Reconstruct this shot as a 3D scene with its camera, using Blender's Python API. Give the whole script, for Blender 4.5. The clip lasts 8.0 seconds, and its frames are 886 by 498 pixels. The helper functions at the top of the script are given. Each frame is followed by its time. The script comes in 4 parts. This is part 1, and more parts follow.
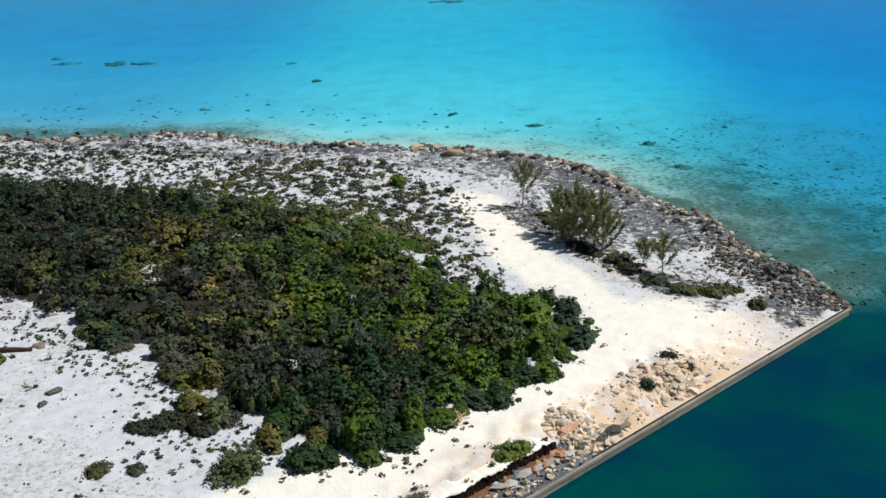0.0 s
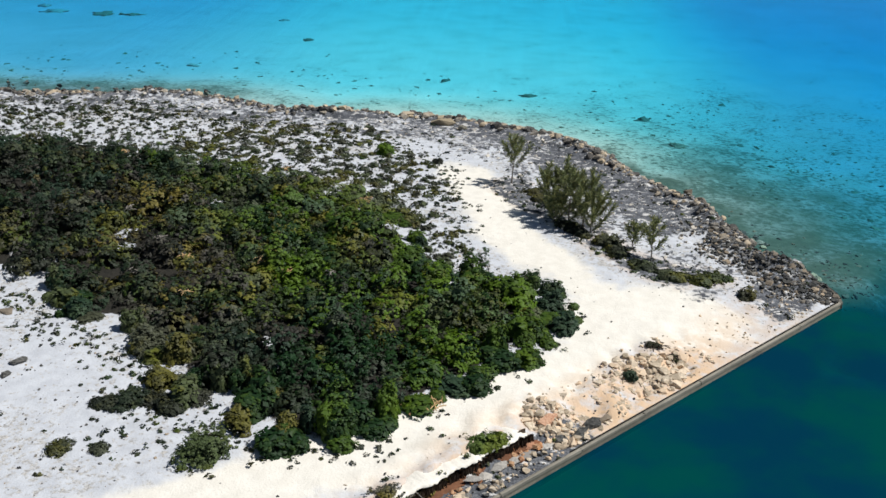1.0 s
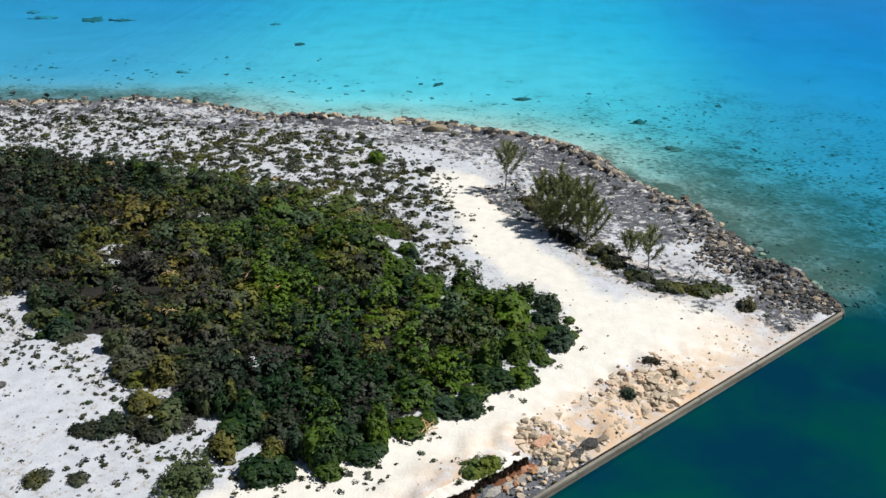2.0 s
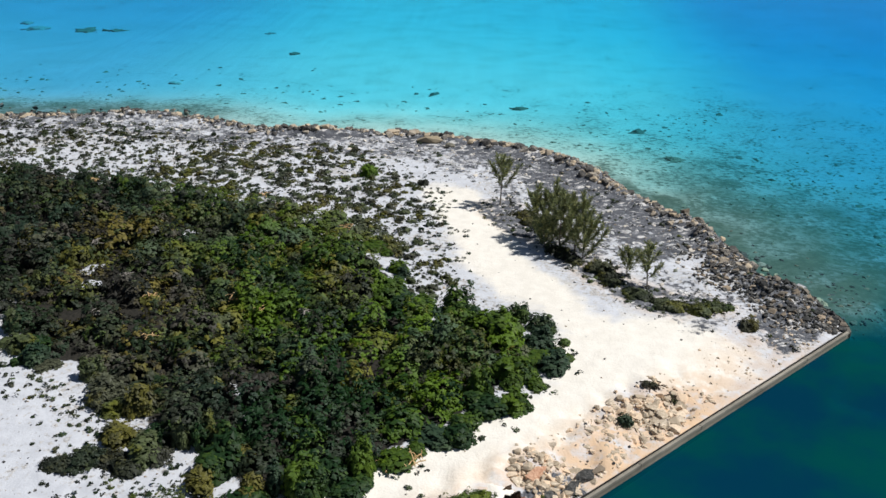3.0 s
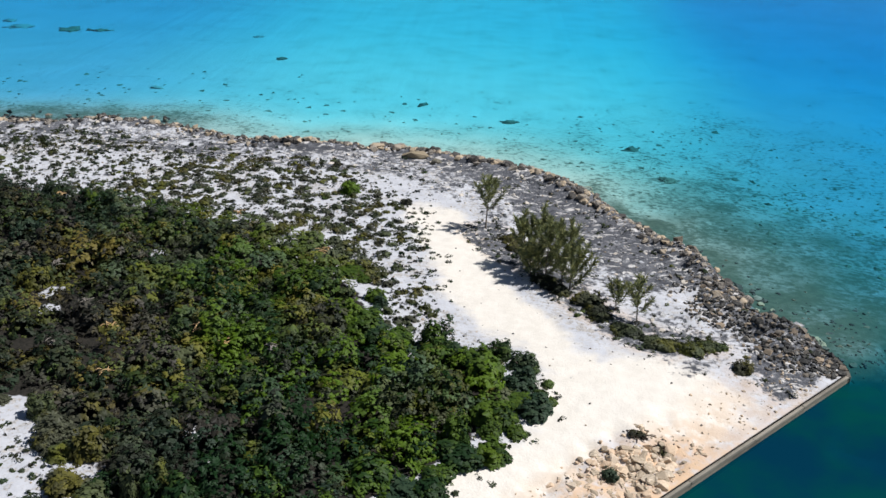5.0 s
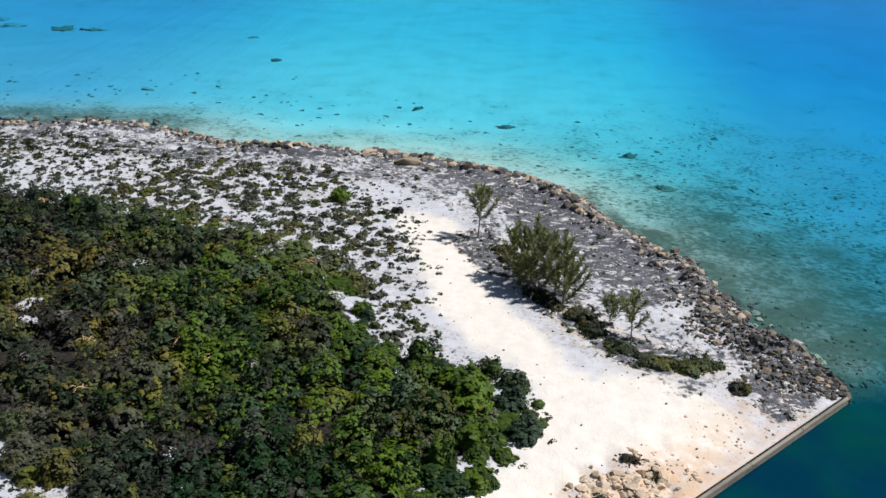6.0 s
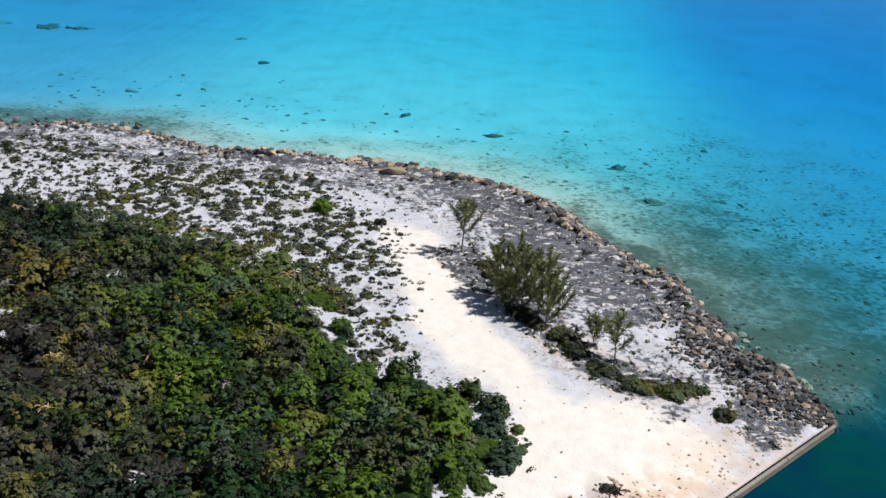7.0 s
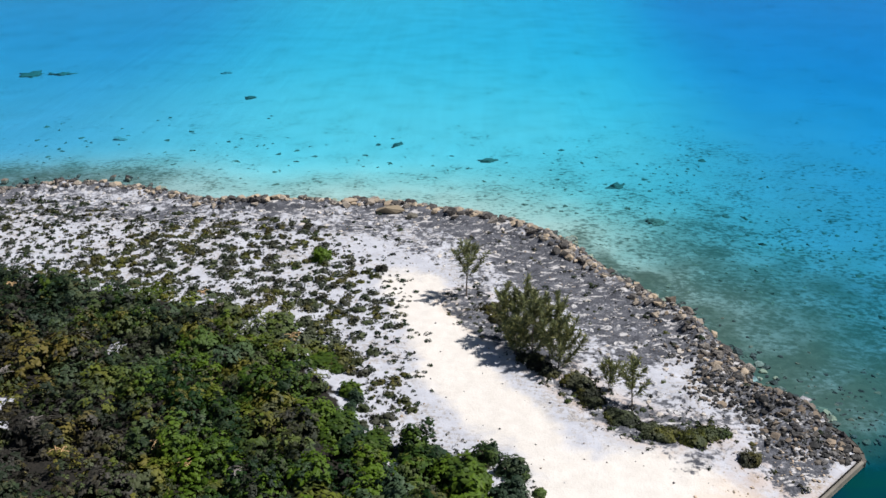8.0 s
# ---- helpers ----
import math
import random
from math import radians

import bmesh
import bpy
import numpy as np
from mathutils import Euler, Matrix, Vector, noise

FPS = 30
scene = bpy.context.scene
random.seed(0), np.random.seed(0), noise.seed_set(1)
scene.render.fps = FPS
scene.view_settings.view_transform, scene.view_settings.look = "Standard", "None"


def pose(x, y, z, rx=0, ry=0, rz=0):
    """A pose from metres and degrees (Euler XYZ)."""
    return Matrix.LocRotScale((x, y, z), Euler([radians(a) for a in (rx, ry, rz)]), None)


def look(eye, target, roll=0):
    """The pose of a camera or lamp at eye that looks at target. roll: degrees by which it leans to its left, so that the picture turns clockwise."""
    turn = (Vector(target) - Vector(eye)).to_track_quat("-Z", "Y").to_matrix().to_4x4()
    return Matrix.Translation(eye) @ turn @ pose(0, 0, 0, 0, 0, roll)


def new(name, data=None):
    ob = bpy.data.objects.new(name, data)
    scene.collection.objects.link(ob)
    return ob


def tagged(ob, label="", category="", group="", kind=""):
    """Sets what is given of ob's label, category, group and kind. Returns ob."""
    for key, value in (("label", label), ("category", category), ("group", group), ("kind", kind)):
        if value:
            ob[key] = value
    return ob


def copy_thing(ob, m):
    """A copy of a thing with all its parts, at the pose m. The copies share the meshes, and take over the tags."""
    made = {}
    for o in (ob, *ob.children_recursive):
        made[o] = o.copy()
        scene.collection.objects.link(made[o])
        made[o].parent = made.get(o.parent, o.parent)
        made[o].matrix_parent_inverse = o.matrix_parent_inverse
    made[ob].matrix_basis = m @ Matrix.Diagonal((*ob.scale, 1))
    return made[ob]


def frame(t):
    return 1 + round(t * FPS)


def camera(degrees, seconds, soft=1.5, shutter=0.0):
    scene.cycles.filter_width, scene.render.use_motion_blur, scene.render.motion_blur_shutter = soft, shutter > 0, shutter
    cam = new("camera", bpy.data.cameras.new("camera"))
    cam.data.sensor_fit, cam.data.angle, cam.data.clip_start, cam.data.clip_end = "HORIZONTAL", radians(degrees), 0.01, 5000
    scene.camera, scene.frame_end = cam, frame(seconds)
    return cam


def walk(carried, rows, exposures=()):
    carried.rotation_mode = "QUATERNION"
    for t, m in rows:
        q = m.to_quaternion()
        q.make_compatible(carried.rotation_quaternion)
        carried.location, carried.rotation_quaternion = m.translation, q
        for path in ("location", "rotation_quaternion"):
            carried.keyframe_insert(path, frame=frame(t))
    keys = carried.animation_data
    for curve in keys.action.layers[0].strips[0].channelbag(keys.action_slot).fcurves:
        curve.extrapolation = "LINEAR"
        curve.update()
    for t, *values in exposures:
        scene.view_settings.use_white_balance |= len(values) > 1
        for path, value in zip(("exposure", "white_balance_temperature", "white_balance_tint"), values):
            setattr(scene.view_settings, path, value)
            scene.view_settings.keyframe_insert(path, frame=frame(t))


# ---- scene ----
cam = camera(50.0, 8.0, soft=1.5)
PATH = [
    (0, (3.878, 0.681, 28.292), (3.749, 2.54, 27.566), -1.4),
    (0.2, (3.744, 0.86, 28.48), (3.625, 2.698, 27.701), -0.7),
    (0.5, (3.96, 1.713, 28.568), (3.844, 3.552, 27.79), -0.2),
    (1, (4.178, 2.818, 28.651), (4.071, 4.647, 27.848), 1.0),
    (1.5, (4.393, 3.708, 28.782), (4.286, 5.529, 27.961), 0.8),
    (2, (4.524, 4.65, 28.874), (4.42, 6.478, 28.069), 0.3),
    (2.2, (4.614, 5.118, 28.874), (4.508, 6.954, 28.087), -0.2),
    (3.3, (5.228, 7.517, 28.821), (5.113, 9.344, 28.014), 0.0),
    (3.5, (5.201, 7.85, 28.901), (5.09, 9.672, 28.083), 0.3),
    (4, (5.336, 8.877, 29.071), (5.21, 10.731, 28.332), -0.9),
    (4.5, (5.64, 9.964, 29.156), (5.534, 11.802, 28.374), 0.4),
    (4.7, (5.712, 10.388, 29.172), (5.617, 12.22, 28.374), 1.2),
    (5.8, (6.058, 12.091, 29.331), (5.958, 13.931, 28.554), 0.8),
    (6, (6.273, 12.783, 29.292), (6.178, 14.615, 28.497), 1.5),
    (6.5, (6.507, 13.768, 29.379), (6.409, 15.638, 28.677), 1.4),
    (7, (6.721, 14.47, 29.707), (6.646, 16.304, 28.913), 2.6),
    (7.2, (6.609, 15.357, 29.938), (6.557, 17.135, 29.023), 1.8),
    (7.5, (6.331, 16.108, 31.358), (6.264, 17.891, 30.455), -1.9),
    (8, (6.364, 16.978, 32.254), (6.29, 18.812, 31.459), -1.6),
]
walk(cam, [(t, look(e, g, r)) for t, e, g, r in PATH], [(0, 0.0, 6400, 7), (4, 0.0, 6380, 9.5), (8, 0.0, 6330, 13)])

# ---- light ----
SUN_ELEV, SUN_AZ = 55.0, 4.0          # degrees above the horizon, degrees from +x towards +y
world = bpy.data.worlds.new("sky")
scene.world = world
world.use_nodes = True
wn = world.node_tree.nodes
sky = wn.new("ShaderNodeTexSky")
sky.sky_type, sky.sun_disc = "NISHITA", False
sky.sun_elevation, sky.sun_rotation = radians(SUN_ELEV), radians(90 - SUN_AZ)
sky.air_density, sky.dust_density, sky.ozone_density = 1.0, 0.3, 1.5
world.node_tree.links.new(sky.outputs[0], wn["Background"].inputs[0])
wn["Background"].inputs[1].default_value = 0.04
lamp = bpy.data.lights.new("sun", "SUN")
lamp.energy, lamp.angle, lamp.color = 4.8, radians(0.53), (1.0, 0.97, 0.93)
sun = new("sun", lamp)
ca, ce = math.cos(radians(SUN_AZ)), math.cos(radians(SUN_ELEV))
sun.matrix_world = look((60 * ca * ce, 60 + 60 * math.sin(radians(SUN_AZ)) * ce, 60 * math.sin(radians(SUN_ELEV))), (0, 60, 0))


# ---- materials ----
class Nodes:
    """Short names for building one node material."""

    def __init__(self, name):
        self.mat = bpy.data.materials.new(name)
        self.mat.use_nodes = True
        self.tree = self.mat.node_tree
        self.bsdf = self.tree.nodes["Principled BSDF"]
        self.out = self.tree.nodes["Material Output"]
        self.bsdf.inputs["Specular IOR Level"].default_value = 0.25

    def link(self, value, socket):
        if isinstance(value, bpy.types.NodeSocket):
            self.tree.links.new(value, socket)
        else:
            socket.default_value = value

    def node(self, kind, out=0, props=None, **inputs):
        n = self.tree.nodes.new("ShaderNode" + kind)
        for key, value in (props or {}).items():
            if key == "operation":
                n.operation = value
            elif key == "data_type":
                n.data_type = value
            elif key == "attribute_name":
                n.attribute_name = value
            elif key == "feature":
                n.feature = value
        for key, value in inputs.items():
            self.link(value, n.inputs[int(key[1:])] if key[0] == "i" and key[1:].isdigit() else n.inputs[key])
        return n.outputs[out]

    def place(self):
        return self.node("NewGeometry", 0)

    def math(self, op, a, b=0.0):
        return self.node("Math", 0, {"operation": op}, i0=a, i1=b)

    def noise(self, scale, detail=4.0, rough=0.55, at=None, out=0):
        return self.node("TexNoise", out, None, Vector=self.place() if at is None else at, Scale=scale, Detail=detail, Roughness=rough)

    def attr(self, name):
        return self.node("Attribute", 2, {"attribute_name": name})

    def step(self, value, lo, hi, a=0.0, b=1.0):
        n = self.tree.nodes.new("ShaderNodeMapRange")
        n.interpolation_type = "SMOOTHSTEP"
        for i, v in enumerate((value, lo, hi, a, b)):
            self.link(v, n.inputs[i])
        return n.outputs[0]

    def mix(self, fac, a, b):
        n = self.tree.nodes.new("ShaderNodeMix")
        n.data_type = "RGBA"
        self.link(fac, n.inputs[0])
        self.link(a if isinstance(a, bpy.types.NodeSocket) else (*a, 1), n.inputs[6])
        self.link(b if isinstance(b, bpy.types.NodeSocket) else (*b, 1), n.inputs[7])
        return n.outputs[2]

    def finish(self, colour, rough=0.8, bump=None, height=0.05, strength=0.6):
        self.link(colour if isinstance(colour, bpy.types.NodeSocket) else (*colour, 1), self.bsdf.inputs["Base Color"])
        self.link(rough, self.bsdf.inputs["Roughness"])
        if bump is not None:
            self.link(self.node("Bump", 0, None, Strength=strength, Distance=height, Height=bump), self.bsdf.inputs["Normal"])
        return self.mat


def ground_material():
    n = Nodes("coral_sand")
    fine, mid, big = n.noise(9.0, 6), n.noise(1.3, 5), n.noise(0.22, 4)
    sand = n.mix(n.step(mid, 0.3, 0.7), (0.575, 0.588, 0.625), (0.49, 0.502, 0.54))
    packed = n.mix(n.step(mid, 0.3, 0.7), (0.81, 0.765, 0.69), (0.74, 0.695, 0.62))
    sand = n.mix(n.step(n.math("ADD", n.attr("track"), n.math("MULTIPLY", n.math("SUBTRACT", n.noise(0.8, 7, 0.65), 0.5), 1.3)), 0.1, 0.9), sand, packed)
    sand = n.mix(n.step(fine, 0.62, 0.72, 0, 0.5), sand, (0.47, 0.42, 0.36))
    loose = n.math("SUBTRACT", 1.0, n.attr("track"))
    speck = n.step(n.math("ADD", n.math("MULTIPLY", n.noise(3.2, 6, 0.65), 0.7), n.math("MULTIPLY", big, 0.3)), 0.50, 0.60)
    sand = n.mix(n.math("MULTIPLY", n.math("MULTIPLY", speck, loose), 0.8), sand, n.mix(n.step(fine, 0.4, 0.6), (0.24, 0.22, 0.20), (0.52, 0.48, 0.43)))
    sand = n.mix(n.math("MULTIPLY", n.attr("tan"), n.step(mid, 0.25, 0.6)), sand, (0.66, 0.47, 0.31))
    grey = n.mix(n.step(fine, 0.35, 0.65), (0.080, 0.084, 0.096), (0.175, 0.180, 0.198))
    grey = n.mix(n.step(n.noise(0.9, 4), 0.42, 0.58), grey, n.mix(n.step(fine, 0.35, 0.65), (0.042, 0.045, 0.054), (0.110, 0.115, 0.130)))
    streak = n.node("VectorMath", 0, {"operation": "MULTIPLY"}, i0=n.place(), i1=(0.6, 1.2, 1.0))
    grey = n.mix(n.step(n.noise(1.5, 7, 0.68, streak), 0.555, 0.605, 0, 0.95), grey, (0.62, 0.60, 0.58))
    gfac = n.step(n.math("ADD", n.attr("gravel"), n.math("MULTIPLY", n.math("SUBTRACT", n.math("ADD", n.math("MULTIPLY", n.noise(2.2, 6, 0.65), 0.6), n.math("MULTIPLY", n.noise(0.5, 3), 0.4)), 0.5), 2.4)), 0.38, 0.60)
    land = n.mix(gfac, sand, grey)
    # leaf litter, darkened further: the shade of the scrub's gaps is in its colour
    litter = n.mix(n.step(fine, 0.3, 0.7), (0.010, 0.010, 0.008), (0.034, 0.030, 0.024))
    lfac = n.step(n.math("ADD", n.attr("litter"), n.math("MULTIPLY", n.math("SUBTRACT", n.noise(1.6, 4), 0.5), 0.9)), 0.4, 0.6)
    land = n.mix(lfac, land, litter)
    # seabed: pale sand, weed and rock in patches, dark mud in the dredged channel
    bed = n.mix(n.step(big, 0.35, 0.65), (0.69, 0.71, 0.63), (0.635, 0.665, 0.585))
    # greyer to both sides: haze and sky reflection put into the bed colour
    bed = n.mix(n.attr("silt"), bed, n.mix(n.step(n.noise(0.09, 4), 0.35, 0.65), (0.475, 0.47, 0.545), (0.43, 0.44, 0.50)))
    stretched = n.node("VectorMath", 0, {"operation": "MULTIPLY"}, i0=n.place(), i1=(0.75, 0.95, 1.0))
    weed = n.math("ADD", n.math("MULTIPLY", n.noise(2.4, 6, 0.66, stretched), 0.7), n.math("MULTIPLY", n.noise(0.22, 4), 0.3))
    wfac = n.step(n.math("ADD", weed, n.math("MULTIPLY", n.attr("weed"), 0.13)), 0.55, 0.70)
    bed = n.mix(n.math("MULTIPLY", n.attr("weed"), n.step(n.noise(0.3, 4), 0.25, 0.75, 0.6, 1.0)), bed, n.mix(n.step(n.attr("weed"), 0.55, 1.0), (0.25, 0.29, 0.235), (0.105, 0.13, 0.10)))
    bed = n.mix(n.math("MULTIPLY", wfac, 0.88), bed, (0.075, 0.10, 0.078))
    bed = n.mix(n.attr("mud"), bed, n.mix(n.step(n.noise(0.5, 5), 0.3, 0.7), (0.07, 0.12, 0.10), (0.11, 0.18, 0.14)))
    col = n.mix(n.attr("sea"), land, bed)
    return n.finish(col, 0.9, n.math("ADD", n.math("MULTIPLY", mid, 0.7), n.math("MULTIPLY", fine, 0.3)), 0.12, 0.7)


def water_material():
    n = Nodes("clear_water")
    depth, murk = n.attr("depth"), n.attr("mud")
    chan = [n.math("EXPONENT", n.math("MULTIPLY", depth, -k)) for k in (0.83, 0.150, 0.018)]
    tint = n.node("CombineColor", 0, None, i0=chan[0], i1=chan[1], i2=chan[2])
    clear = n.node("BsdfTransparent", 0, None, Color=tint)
    # turbid water of the channel: light scatters back green-blue
    cloud = n.mix(n.step(n.noise(0.12, 5), 0.38, 0.62), (0.001, 0.058, 0.054), (0.001, 0.034, 0.068))
    silt = n.node("BsdfDiffuse", 0, None, Color=cloud)
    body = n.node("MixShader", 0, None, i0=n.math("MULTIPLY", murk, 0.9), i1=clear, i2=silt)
    wave = n.node("Bump", 0, None, Strength=0.09, Distance=0.05, Height=n.math("ADD", n.noise(1.6, 5), n.noise(5.0, 3)))
    gloss = n.node("BsdfGlossy", 0, None, Color=(1, 1, 1, 1), Roughness=0.25, Normal=wave)
    mix = n.node("MixShader", 0, None, i0=n.node("Fresnel", 0, None, IOR=1.035, Normal=wave), i1=body, i2=gloss)
    n.tree.nodes.remove(n.bsdf)
    n.tree.links.new(mix, n.out.inputs[0])
    return n.mat


def leaf_material(name, young, old, dry, ochre):
    """Leaves: 'tone' runs from dark to light clumps, 'dry' towards bare twigs."""
    n = Nodes(name)
    rnd = n.node("NewGeometry", 8)
    tone = n.math("ADD", n.math("MULTIPLY", n.attr("tone"), 0.95), n.math("MULTIPLY", rnd, 0.16))
    col = n.mix(n.step(tone, 0.15, 1.0), old, young)
    col = n.mix(n.step(n.attr("cool"), 0.0, 1.0), col, n.mix(tone, (0.012, 0.036, 0.020), (0.065, 0.105, 0.055)))
    col = n.mix(n.attr("dry"), col, n.mix(n.step(tone, 0.1, 1.0), tuple(0.28 * c for c in dry), n.mix(n.step(n.noise(0.35, 3), 0.46, 0.54), dry, ochre)))
    n.finish(col, 0.6)
    thin = n.node("BsdfTranslucent", 0, None, Color=col)
    mix = n.node("MixShader", 0, None, i0=0.10, i1=n.bsdf.outputs[0], i2=thin)
    n.tree.links.new(mix, n.out.inputs[0])
    return n.mat


def rock_material(name, light, dark, warm):
    n = Nodes(name)
    rnd = n.node("ObjectInfo", 5)
    isl = n.node("NewGeometry", 8)
    r = n.node("Math", 0, {"operation": "FRACT"}, i0=n.math("ADD", rnd, isl))
    fine = n.noise(7.0, 5)
    col = n.mix(n.step(n.math("ADD", fine, n.math("MULTIPLY", n.math("SUBTRACT", r, 0.5), 0.6)), 0.3, 0.7), dark, light)
    col = n.mix(n.step(r, 0.55, 0.95, 0, 0.7), col, warm)
    return n.finish(col, 0.9, fine, 0.06, 0.8)


def plain_material(name, a, b, scale, rough=0.85, height=0.02):
    n = Nodes(name)
    grain = n.noise(scale, 6, 0.6)
    stain = n.noise(scale * 0.12, 4)
    col = n.mix(n.math("ADD", n.math("MULTIPLY", grain, 0.5), n.step(stain, 0.3, 0.7, 0, 0.5)), a, b)
    return n.finish(col, rough, grain, height)


SAND = ground_material()
WATER = water_material()
SCRUB = leaf_material("scrub_leaves", (0.084, 0.150, 0.006), (0.006, 0.030, 0.004), (0.092, 0.086, 0.068), (0.160, 0.132, 0.026))
NEEDLE = leaf_material("casuarina_needles", (0.38, 0.41, 0.15), (0.13, 0.17, 0.095), (0.24, 0.19, 0.12), (0.26, 0.19, 0.08))
BARK = plain_material("grey_bark", (0.10, 0.08, 0.06), (0.24, 0.20, 0.16), 9.0)
CONCRETE = plain_material("weathered_concrete", (0.13, 0.12, 0.10), (0.40, 0.365, 0.305), 2.2)
PILE = plain_material("stained_concrete", (0.10, 0.094, 0.075), (0.37, 0.335, 0.265), 2.6, 0.8)
WEEDY = plain_material("weedy_concrete", (0.035, 0.034, 0.030), (0.17, 0.155, 0.13), 3.0, 0.8)
# near-black colour for the shade in the gap behind the coping
GAP_SHADE = plain_material("gap_shade", (0.008, 0.008, 0.008), (0.030, 0.027, 0.023), 6.0)
SHORE_ROCK = rock_material("shore_rock", (0.23, 0.22, 0.205), (0.048, 0.047, 0.048), (0.42, 0.31, 0.20))
OCHRE_ROCK = rock_material("ochre_shore_rock", (0.37, 0.33, 0.28), (0.075, 0.070, 0.066), (0.52, 0.40, 0.26))
TAN_ROCK = rock_material("tan_limestone", (0.70, 0.59, 0.46), (0.42, 0.34, 0.25), (0.66, 0.47, 0.31))
WEED = rock_material("pale_weed", (0.40, 0.43, 0.39), (0.29, 0.32, 0.30), (0.34, 0.37, 0.34))
REEF = rock_material("reef", (0.22, 0.25, 0.19), (0.11, 0.14, 0.11), (0.16, 0.19, 0.14))


# ---- plan ----
WATER_Z = 0.42
TIP = np.array((27.0, 60.0))
WALL_DIR = np.array((0.7133, 0.7009))            # along the sea wall, towards its outer end
WALL_IN = np.array((-0.7009, 0.7133))            # inland, square to it
SHORE = [(27.0, 60.3), (27.1, 63.0), (25.5, 66.3), (23.6, 68.8), (22.8, 73.6), (20.8, 79.0), (18.0, 83.6), (15.6, 87.6),
         (13.5, 91.6), (8.5, 95.9), (3.0, 99.0), (-4.0, 101.1), (-11.5, 101.4), (-17.2, 101.5), (-22.8, 104.4), (-28.0, 106.6),
         (-37.0, 107.2), (-43.5, 106.6), (-51.0, 106.3), (-60.0, 107.5), (-90.0, 114.0), (-150.0, 120.0)]
THICKET = [(-75, 92), (-47, 87.5), (-41, 87.3), (-34, 84.8), (-28, 84.0), (-22, 82.4), (-14.5, 80.3), (-9.0, 78.8), (-5.6, 77.0), (-4.2, 73.6), (-2.4, 69.8),
           (-0.6, 66.8), (-0.2, 63.6), (0.9, 61.0), (3.6, 60.0), (6.8, 58.8), (9.2, 56.5), (8.7, 53.6), (7.8, 51.6), (6.3, 49.6), (4.6, 47.7), (2.0, 45.0), (0.4, 42.6), (-1.2, 40.9),
           (-3.6, 40.4), (-5.8, 41.0), (-7.8, 41.8), (-9.4, 43.4), (-12.0, 43.0), (-13.2, 44.4), (-13.8, 46.4), (-16.2, 48.9), (-18.6, 50.8), (-21.6, 51.8), (-25.6, 55.6), (-31, 58.2), (-45, 60), (-75, 63)]


GAPS = [(8.7, 55.7, 1.4, 1.6), (-22.4, 64.8, 0.9, 1.1), (-17.7, 71.7, 0.7, 1.0), (-8.8, 50.1, 0.7, 0.8), (-15.0, 47.2, 1.3, 1.0), (3.6, 62.6, 0.7, 0.8),
        (-28.3, 61.0, 1.1, 1.0), (-25.6, 57.8, 1.4, 1.0), (-21.7, 62.5, 0.9, 0.8), (-26.0, 59.6, 0.8, 0.7), (-18.2, 51.6, 0.9, 0.8), (-7.5, 47.6, 0.5, 0.6)]
STRIP = np.array([(5.6, 79.0), (8.6, 74.5), (11.2, 69.0), (13.5, 65.0), (16.5, 62.5), (19.5, 61.7)])      # brushy strip beside the track
TRACK = np.array([(-24.0, 26.0), (-8.0, 36.5), (2.5, 43.6), (9.0, 50.0), (12.0, 56.0), (8.6, 63.0), (4.6, 69.0), (3.0, 76.0), (1.0, 83.0), (-1.0, 86.5)])


def curve_through(points, steps):
    """A smooth line through the plan's corners."""
    p = np.array([points[0], *points, points[-1]], float)
    out = []
    for i in range(1, len(p) - 2):
        for s in np.linspace(0, 1, steps, endpoint=False):
            a, b, c, d = p[i - 1:i + 3]
            out.append(0.5 * ((2 * b) + (c - a) * s + (2 * a - 5 * b + 4 * c - d) * s * s + (3 * b - a - 3 * c + d) * s ** 3))
    return np.array(out + [p[-1]])


def line_distance(q, line):
    """The distance of the points q (n, 2) from a line of corners."""
    best = np.full(len(q), 1e9)
    for a, b in zip(line[:-1], line[1:]):
        ab = b - a
        s = np.clip(((q - a) @ ab) / max(ab @ ab, 1e-9), 0, 1)
        best = np.minimum(best, np.hypot(*(q - a - s[:, None] * ab).T))
    return best


def inside(q, ring):
    hit = np.zeros(len(q), bool)
    for a, b in zip(ring, np.roll(ring, -1, 0)):
        cross = (a[1] > q[:, 1]) != (b[1] > q[:, 1])
        dy = b[1] - a[1] if abs(b[1] - a[1]) > 1e-9 else 1e-9
        hit ^= cross & (q[:, 0] < (b[0] - a[0]) * (q[:, 1] - a[1]) / dy + a[0])
    return hit


def smooth(v, lo, hi):
    s = np.clip((v - lo) / (hi - lo), 0, 1)
    return s * s * (3 - 2 * s)


def lumps(q, scale, seed=0, octaves=3):
    """Soft value noise over the plan, about -1 to 1."""
    out, amp = np.zeros(len(q)), 1.0
    for o in range(octaves):
        table = np.random.RandomState(seed + o).rand(64, 64) * 2 - 1
        p = q / scale * 2 ** o + 17.3 * o
        i = np.floor(p).astype(int)
        f = p - i
        f = f * f * (3 - 2 * f)
        x0, y0, x1, y1 = i[:, 0] % 64, i[:, 1] % 64, (i[:, 0] + 1) % 64, (i[:, 1] + 1) % 64
        a = table[x0, y0] * (1 - f[:, 0]) + table[x1, y0] * f[:, 0]
        b = table[x0, y1] * (1 - f[:, 0]) + table[x1, y1] * f[:, 0]
        out += amp * (a * (1 - f[:, 1]) + b * f[:, 1])
        amp *= 0.5
    return out / 1.5


